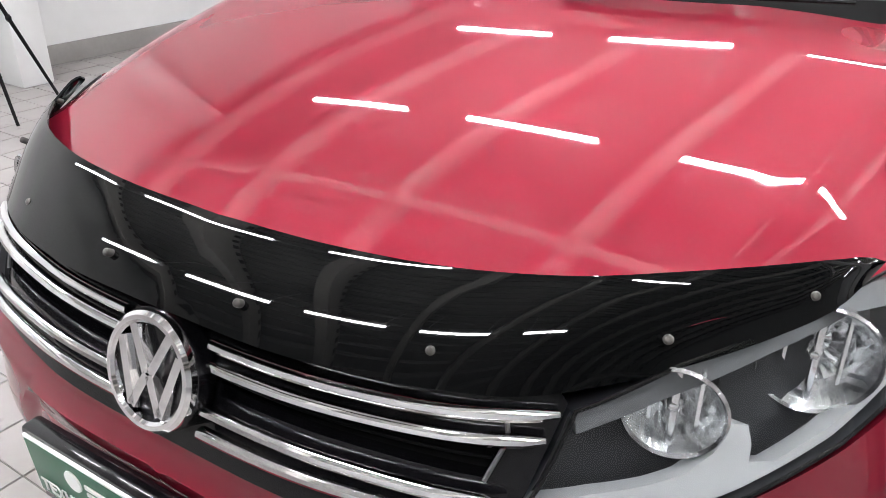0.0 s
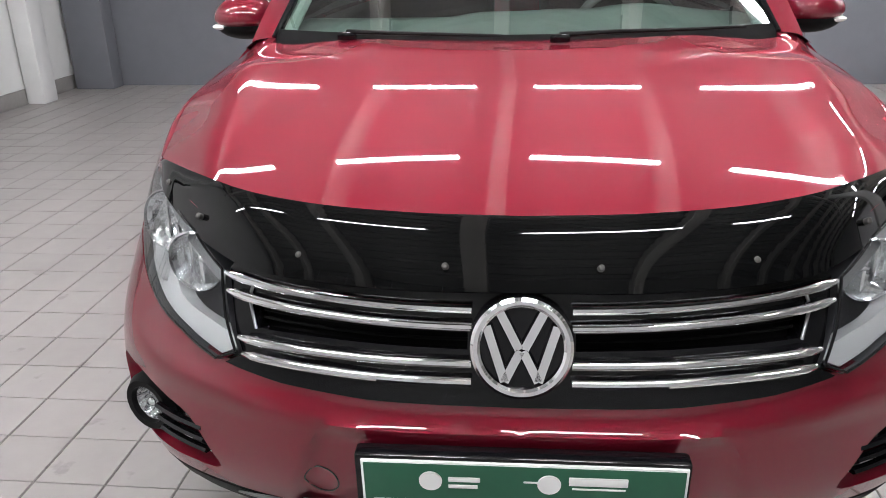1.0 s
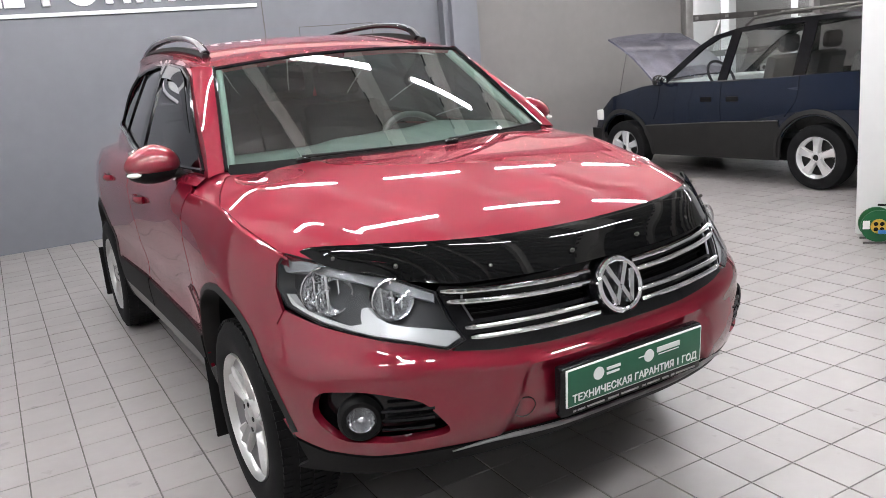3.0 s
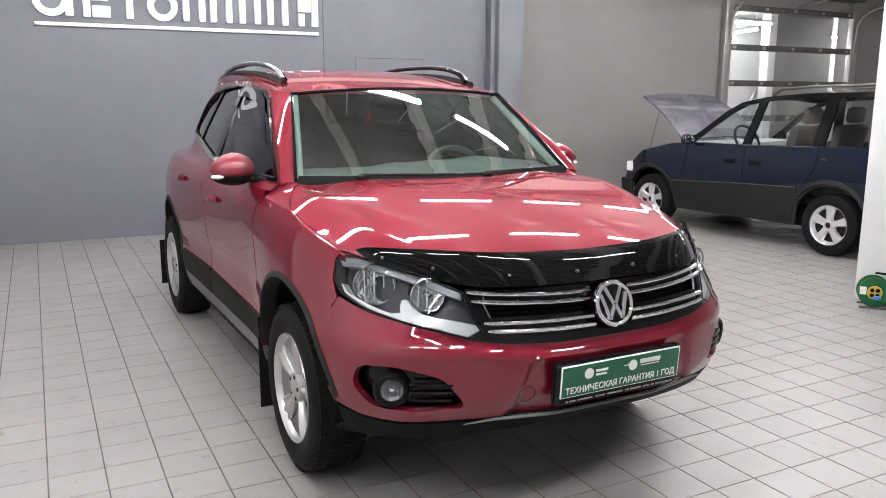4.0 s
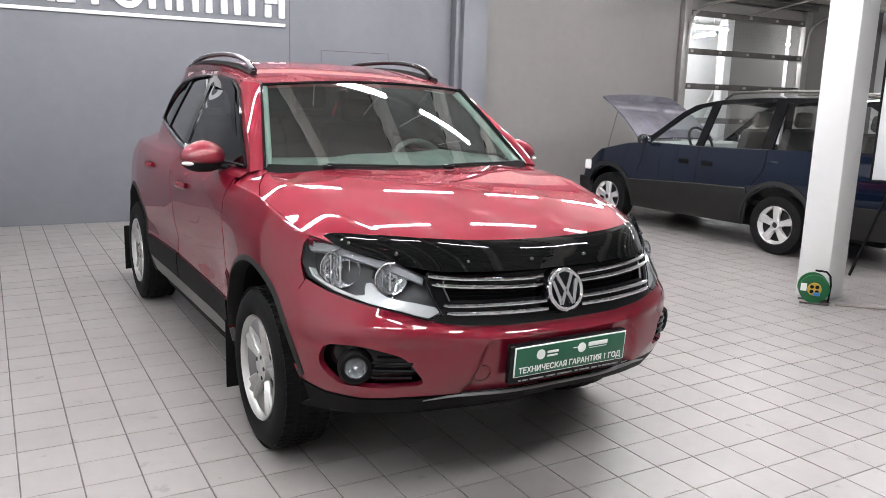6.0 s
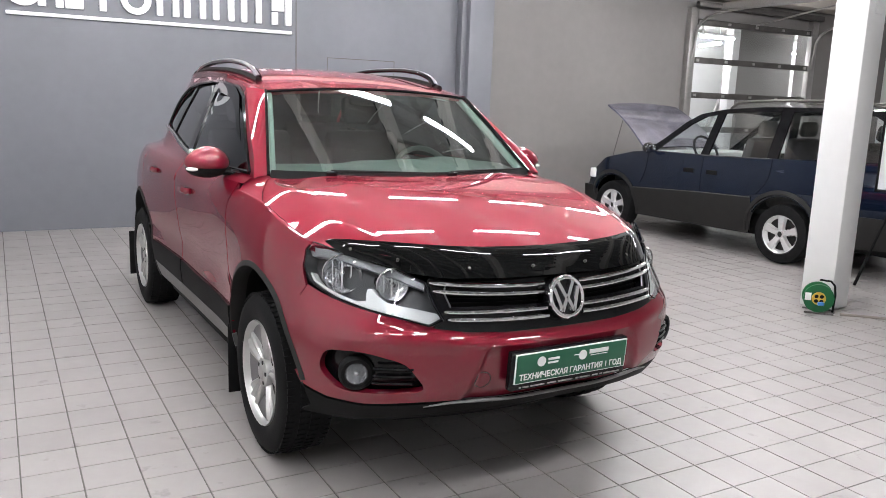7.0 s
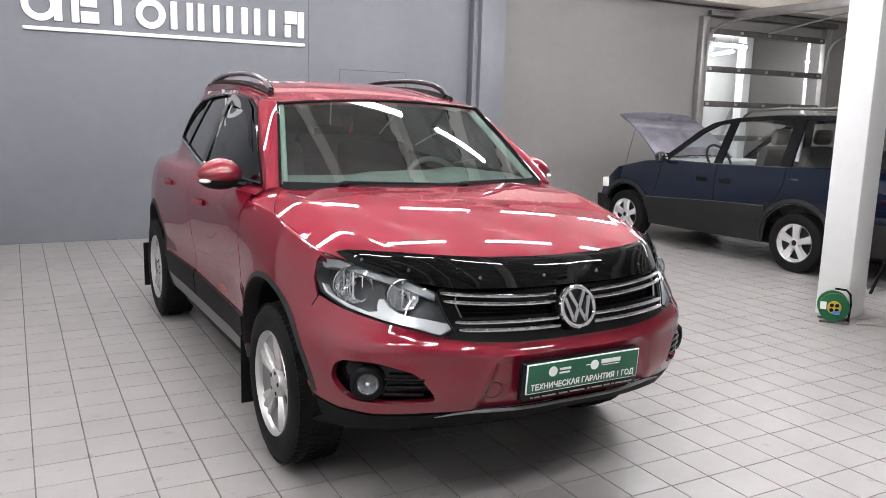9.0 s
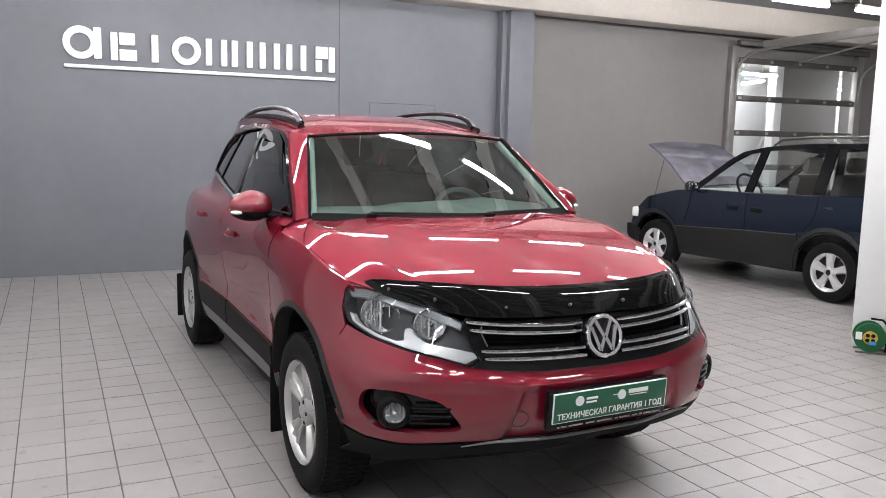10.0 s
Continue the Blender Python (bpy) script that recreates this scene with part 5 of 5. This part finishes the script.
def star_wheel(m):
    w = part_empty("wheel", van, m)
    bm = bmesh.new()
    spin(bm, [(.185, -.08), (.20, -.095), (.25, -.098), (.285, -.085), (.295, -.05), (.295, .05), (.285, .085), (.25, .098), (.185, .09)], 48)
    finish(bm, "tyre", "rubber", w)
    bm = bmesh.new()
    spin(bm, [(.16, -.05), (.175, -.08), (.190, -.094), (.188, .09)], 44)
    finish(bm, "rim", "alloy_bright", w)
    # dark disc: the shade behind the spokes as colour
    bm = bmesh.new()
    spin(bm, [(0, -.03), (.18, -.03)], 32)
    finish(bm, "brake_shadow", "alloy_dark", w)
    for k in range(5):
        bm = bmesh.new()
        g = [[bm.verts.new(Matrix.Rotation(radians(72 * k), 3, "X") @ Vector(p)) for p in ((o + .03, -h, r), (o, -h * .7, r), (o, h * .7, r), (o + .03, h, r))] for r, h, o in ((.03, .036, -.085), (.09, .036, -.090), (.15, .046, -.088), (.182, .060, -.084))]
        for a, c in zip(g, g[1:]):
            for i in range(3):
                bm.faces.new((a[i], a[i + 1], c[i + 1], c[i]))
        bmesh.ops.recalc_face_normals(bm, faces=bm.faces)
        finish(bm, "spoke", "alloy_bright", w)
    bm = bmesh.new()
    spin(bm, [(.026, -.080), (.030, -.096), (.048, -.092), (.052, -.04)], 24)
    finish(bm, "hub_cap", "alloy_bright", w)
    # dark disc closing the bore, coloured like the shade inside it
    bm = bmesh.new()
    spin(bm, [(0, -.084), (.028, -.084)], 20)
    finish(bm, "hub_bore", "alloy_dark", w)


for y in (0.0, 2.316):
    star_wheel(pose(-.685, y, .295))
    star_wheel(pose(.685, y, .295, 0, 0, 180))
van.matrix_world = pose(5.70, 2.08, 0, 0, 0, 4.2)

# ---- the gate and what stands behind it ----
gate = thing("sectional_gate", "sectional gate with glazed panels in a dark steel frame", "gate")
for x in (GX0 - .06, GX1 + .06):
    boxed("gate_post", (x - .07, x + .07, 6.02, 6.115, 0, 3.0), "steel_grey", gate, bevel=.004)
for z in (.05, .62, 1.17, 1.70, 2.23, 2.80):
    boxed("rail", (GX0, GX1, 6.05, 6.10, z - .045, z + .045), "steel_dark", gate, bevel=.004)
    for k in range(5):
        x = GX0 + .1 + k * (GX1 - GX0 - .2) / 4
        boxed("hinge", (x - .03, x + .03, 6.035, 6.05, z - .02, z + .02), "steel_grey", gate, bevel=.003)
for z in (.095, .665, 1.215, 1.745, 2.275):
    strip("pane", [[(GX0, 6.073, z), (GX1, 6.073, z)], [(GX0, 6.073, z + .44), (GX1, 6.073, z + .44)]], "gate_glass", gate, out=(0, -1, 0))
for x in (GX0 - .04, GX1 + .04):
    bar("track", curve([(x, 6.0, 0.1), (x, 6.0, 2.45), (x, 5.95, 2.72), (x, 5.75, 2.86), (x, 5.4, 2.90), (x, 4.2, 2.92), (x, 2.8, 2.94)], 40), .02, "steel_grey", gate, sides=8)
for x in (GX0 - .04, GX1 + .04):
    boxed("track_angle", (x - .022, x + .022, 2.8, 5.5, 2.925, 3.02), "steel_grey", gate, bevel=.004)
boxed("spring_shaft", (GX0 - .1, GX1 + .1, 5.90, 5.98, 3.0, 3.08), "steel_dark", gate, bevel=.01)
bar("hanger", [(GX0 + 1.2, 5.95, 2.82), (GX0 + 1.9, 5.0, 3.13)], .015, "steel_grey", gate, sides=6)
structure(boxed("wall_far", (3.4, 16.2, 9.6, 9.8, 0, HIGH), "white_paint"), "white wall of the hall behind the gate", "wall")
structure(boxed("wall_far_side", (3.4, 3.6, 6.32, 9.6, 0, HIGH), "white_paint"), "white wall of the hall behind the gate", "wall")
structure(boxed("wall_far_end", (16.0, 16.2, 6.1, 9.6, 0, HIGH), "white_paint"), "white wall of the hall behind the gate", "wall")
structure(boxed("wall_far_front", (EAST + .2, 16.0, 6.12, 6.32, 0, HIGH), "white_paint"), "white wall of the hall behind the gate", "wall")
structure(boxed("far_pier", (11.47, 13.08, 8.6, 9.0, 0, 3.098), "taupe_wall", bevel=.01), "grey pier behind the gate", "pier")
structure(boxed("far_column", (11.22, 11.42, 8.55, 8.75, 0, 3.098), "white_paint", bevel=.01), "white column behind the gate", "column")
structure(boxed("ceiling_far", (3.6, 16.0, 6.325, 9.6, 3.10, 3.2), "deck", bevel=.004), "grey ceiling of the hall behind the gate", "ceiling")
# first two lamps hang in view, the rest are added to brighten this hall
for x, y, turn in ((9.75, 7.6, 0), (10.95, 8.9, 72), (7.9, 7.2, 0), (6.4, 8.2, 0), (7.9, 9.0, 0), (9.3, 9.2, 0), (13.9, 7.6, 0), (13.9, 9.2, 0), (15.2, 8.4, 0)):
    copy_thing(lamp, pose(x, y, 2.77, 0, 0, turn))
bar("brace", [(10.9, 9.3, 0.0), (12.3, 9.3, 2.6)], .045, "steel_grey", gate, sides=8)

# ---- lettering on the wall, as plain raised shapes ----
sign = thing("wall_sign", "row of white raised sign shapes over a white line", "sign")
z0, z1 = 2.245, 2.53
boxed("underline", (-1.66, 1.205, NORTH - .05, NORTH - .002, 2.15, 2.185), "white_letter", sign, bevel=.003)


def ring_shape(cx, cz, r, t):
    bm = bmesh.new()
    m = Matrix.Translation((cx, NORTH - .025, cz)) @ Matrix.Rotation(radians(90), 4, "X")
    spin(bm, [(r - t, .022), (r, .022), (r, -.023), (r - t, -.023)], 48, axis="z", m=m, close=True)
    finish(bm, "sign_ring", "white_letter", sign)


def slab(x0, x1, a, b):
    boxed("sign_bar", (x0, x1, NORTH - .048, NORTH - .002, a, b), "white_letter", sign, bevel=.003)


ring_shape(-1.50, 2.405, .165, .068)
slab(-1.375, -1.300, 2.25, 2.565)
slab(-1.215, -1.145, z0, z1)
slab(-1.130, -.960, z0, 2.36)
slab(-1.130, -.975, 2.405, z1)
slab(-.815, -.745, z0, z1)
ring_shape(-.46, 2.385, .150, .066)
for cx in (-.145, .135, .44, .745):
    slab(cx - .115, cx - .048, z0, z1)
    slab(cx + .048, cx + .115, z0, z1)
slab(1.13, 1.20, z0, z1)
slab(.975, 1.115, 2.395, z1)
slab(.975, 1.045, z0, 2.38)

# flush door in the wall
for dims in ((1.645, 1.653, 0, 1.92), (2.51, 2.518, 0, 1.92), (1.645, 2.518, 1.915, 1.923)):
    boxed("door_gap", (dims[0], dims[1], NORTH - .003, NORTH + .01, dims[2], dims[3]), "steel_dark", north)
bm = bmesh.new()
box(bm, -4.66, -4.25, 5.70, 5.90, 0, 3.2, bevel=.01)
structure(finish(bm, "door_jamb", "grey_wall"), "dark grey jamb at the end of the wall", "jamb")
structure(boxed("wall_pier_slim", (3.38, 3.45, 5.80, 5.925, 0, 3.13), "grey_wall", bevel=.004), "narrow dark edge beside the pier", "pier")

# ---- small things ----
ext = thing("fire_extinguisher", "small red fire extinguisher standing beside the grey pier", "extinguisher", pose(3.835, 5.645, 0))
bm = bmesh.new()
spin(bm, [(0, .07), (.034, .07), (.038, .08), (.038, .34), (.030, .37), (.014, .385), (.012, .40), (0, .40)], 24, axis="z")
finish(bm, "bottle", "red_mark", ext)
bm = bmesh.new()
box(bm, -.035, .02, -.010, .010, .39, .43, bevel=.005)
finish(bm, "valve", "black_plastic", ext)
bm = bmesh.new()
spin(bm, [(0, 0), (.036, 0), (.040, .008), (.040, .078), (.034, .084), (0, .084)], 24, axis="z")
finish(bm, "foot", "black_plastic", ext)

reel = thing("cable_reel", "green cable reel with yellow cable standing against the column", "cable reel", pose(3.605, .585, 0, 0, 0, -48) @ Matrix.Scale(.71, 4))
for y in (-.075, .075):
    bm = bmesh.new()
    m = Matrix.Translation((0, y, .165)) @ Matrix.Rotation(radians(90), 4, "X")
    spin(bm, [(.03, .012), (.10, .010), (.135, .014), (.15, .010), (.152, -.008), (.135, -.012), (.03, -.008)], 40, axis="z", m=m, close=True)
    finish(bm, "flange", "reel_green", reel)
bm = bmesh.new()
m = Matrix.Translation((0, 0, .165)) @ Matrix.Rotation(radians(90), 4, "X")
spin(bm, [(.02, .07)] + [(.112 + .006 * (k % 2), .066 - .012 * k) for k in range(12)] + [(.02, -.07)], 36, axis="z", m=m)
finish(bm, "wound_cable", "reel_yellow", reel)
bm = bmesh.new()
m = Matrix.Translation((0, -.088, .165)) @ Matrix.Rotation(radians(90), 4, "X")
spin(bm, [(0, .012), (.065, .010), (.07, 0), (.07, -.01)], 28, axis="z", m=m)
hubp = finish(bm, "socket_plate", "reel_yellow", reel)
bm = bmesh.new()
for k in range(4):
    a = radians(45 + 90 * k)
    mm = Matrix.Translation((.036 * math.cos(a), -.101, .165 + .036 * math.sin(a))) @ Matrix.Rotation(radians(90), 4, "X")
    spin(bm, [(0, .002), (.018, .002), (.02, 0)], 16, axis="z", m=mm)
finish(bm, "socket", "black_plastic", hubp)
boxed("plug", (-.01, .055, -.135, -.10, .10, .135), "blue_plastic", reel, bevel=.008)
boxed("sticker", (-.135, -.075, -.0925, -.088, .14, .22), "white_print", reel, bevel=.001)
bar("stand", [(-.13, -.10, .012), (.15, -.10, .012), (.17, 0, .012), (.15, .10, .012), (-.13, .10, .012)], .010, "steel_dark", reel, sides=8)
bar("stand_upright", [(.155, .0, .012), (.165, .0, .20), (.15, 0, .30), (.11, 0, .345), (0, 0, .352)], .011, "black_plastic", reel, sides=8)
cable = thing("floor_cable", "grey cable lying on the floor beside the column", "cable")
bar("strand", [(3.68, .44, .010), (3.78, .36, .010), (3.92, .22, .010), (4.15, .12, .010), (4.5, .10, .010), (5.0, .0, .010), (5.6, -.1, .010)], .010, "cable_grey", cable, sides=6)

board = thing("flip_chart", "white board on a black tripod beside the column", "board", pose(5.0, .72, 0, 0, 0, -60))
boxed("panel", (-.35, .35, -.012, .012, .86, 1.86), "screen_cloth", board, bevel=.004, m=pose(0, 0, 0, 0, 0, 0))
for dims in ((-.365, -.345, -.016, .016, .84, 1.88), (.345, .365, -.016, .016, .84, 1.88), (-.365, .365, -.016, .016, .835, .855)):
    boxed("edge", dims, "black_plastic", board, bevel=.003)
for a, b in (((0, .05, 1.5), (-.42, -.05, .012)), ((0, .05, 1.5), (.42, -.05, .012)), ((0, .05, 1.5), (0, .55, .012))):
    bar("leg", [a, b], .013, "black_plastic", board, sides=8)

stand = thing("light_stand", "black tripod light stand with spread legs by the wall", "tripod")
for foot in ((-3.86, 1.195, .01), (-3.54, .74, .01), (-4.25, .62, .01)):
    bar("leg", [(-4.02, .82, 1.12), tuple(Vector((-4.02, .82, 1.12)).lerp(Vector(foot), .55)), foot], [.013, .012, .009], "black_plastic", stand, sides=8)
    ball("knuckle", Vector((-4.02, .82, 1.12)).lerp(Vector(foot), .55), (.018, .018, .024), "black_plastic", stand, seg=10)
bar("mast", [(-4.02, .82, .55), (-4.02, .82, 1.9)], .016, "black_plastic", stand, sides=8)

# ---- floor tiles ----
PITCH = .207
LAY = pose(-1.314, -.775, 0, 0, 0, .7)


CORNERS = ((-1, -1), (1, -1), (1, 1), (-1, 1))
HX, HY = PITCH / 2 - .0026, PITCH / 2 - .0014


def tile_mesh():
    bm = bmesh.new()
    lo = [bm.verts.new((sx * HX, sy * HY, -.006)) for sx, sy in CORNERS]
    up = [bm.verts.new((sx * (HX - .0012), sy * (HY - .0012), 0)) for sx, sy in CORNERS]
    bm.faces.new(up)
    for k in range(4):
        bm.faces.new((lo[k], lo[(k + 1) % 4], up[(k + 1) % 4], up[k]))
    me = bpy.data.meshes.new("tile")
    bm.to_mesh(me)
    bm.free()
    me.materials.append(M["tile"])
    return me


tile = tile_mesh()
verts, faces = [], []
rng = random.Random(4)
for i in range(-17, 90):
    for j in range(-41, 55):
        mid = Vector(((i + .5) * PITCH, (j + .5) * PITCH, rng.uniform(-.0006, .0006)))
        cx, cy, cz = LAY @ mid
        if not (WEST - .09 < cx and cx < (EAST if cy < 6.2 else 16.0) + .09 and SOUTH - .09 < cy and cy < 9.69):
            continue
        if -2.9 < cx < .6 and -1.0 < cy < 2.3 and not (-.55 < cx and cy > .4):
            ob = new("tile", tile)
            ob.parent = floor
            ob.matrix_local = LAY @ Matrix.Translation(mid)
            continue
        k = len(verts)
        verts += [tuple(LAY @ (mid + Vector((sx * HX, sy * HY, -.006)))) for sx, sy in CORNERS]
        verts += [tuple(LAY @ (mid + Vector((sx * (HX - .0012), sy * (HY - .0012), 0)))) for sx, sy in CORNERS]
        faces += [(k + 4, k + 5, k + 6, k + 7)] + [(k + q, k + (q + 1) % 4, k + 4 + (q + 1) % 4, k + 4 + q) for q in range(4)]
me = bpy.data.meshes.new("tiles")
me.from_pydata(verts, [], faces)
me.materials.append(M["tile"])
rest = new("tiles", me)
rest.parent = floor
rest["kind"] = "stuff"
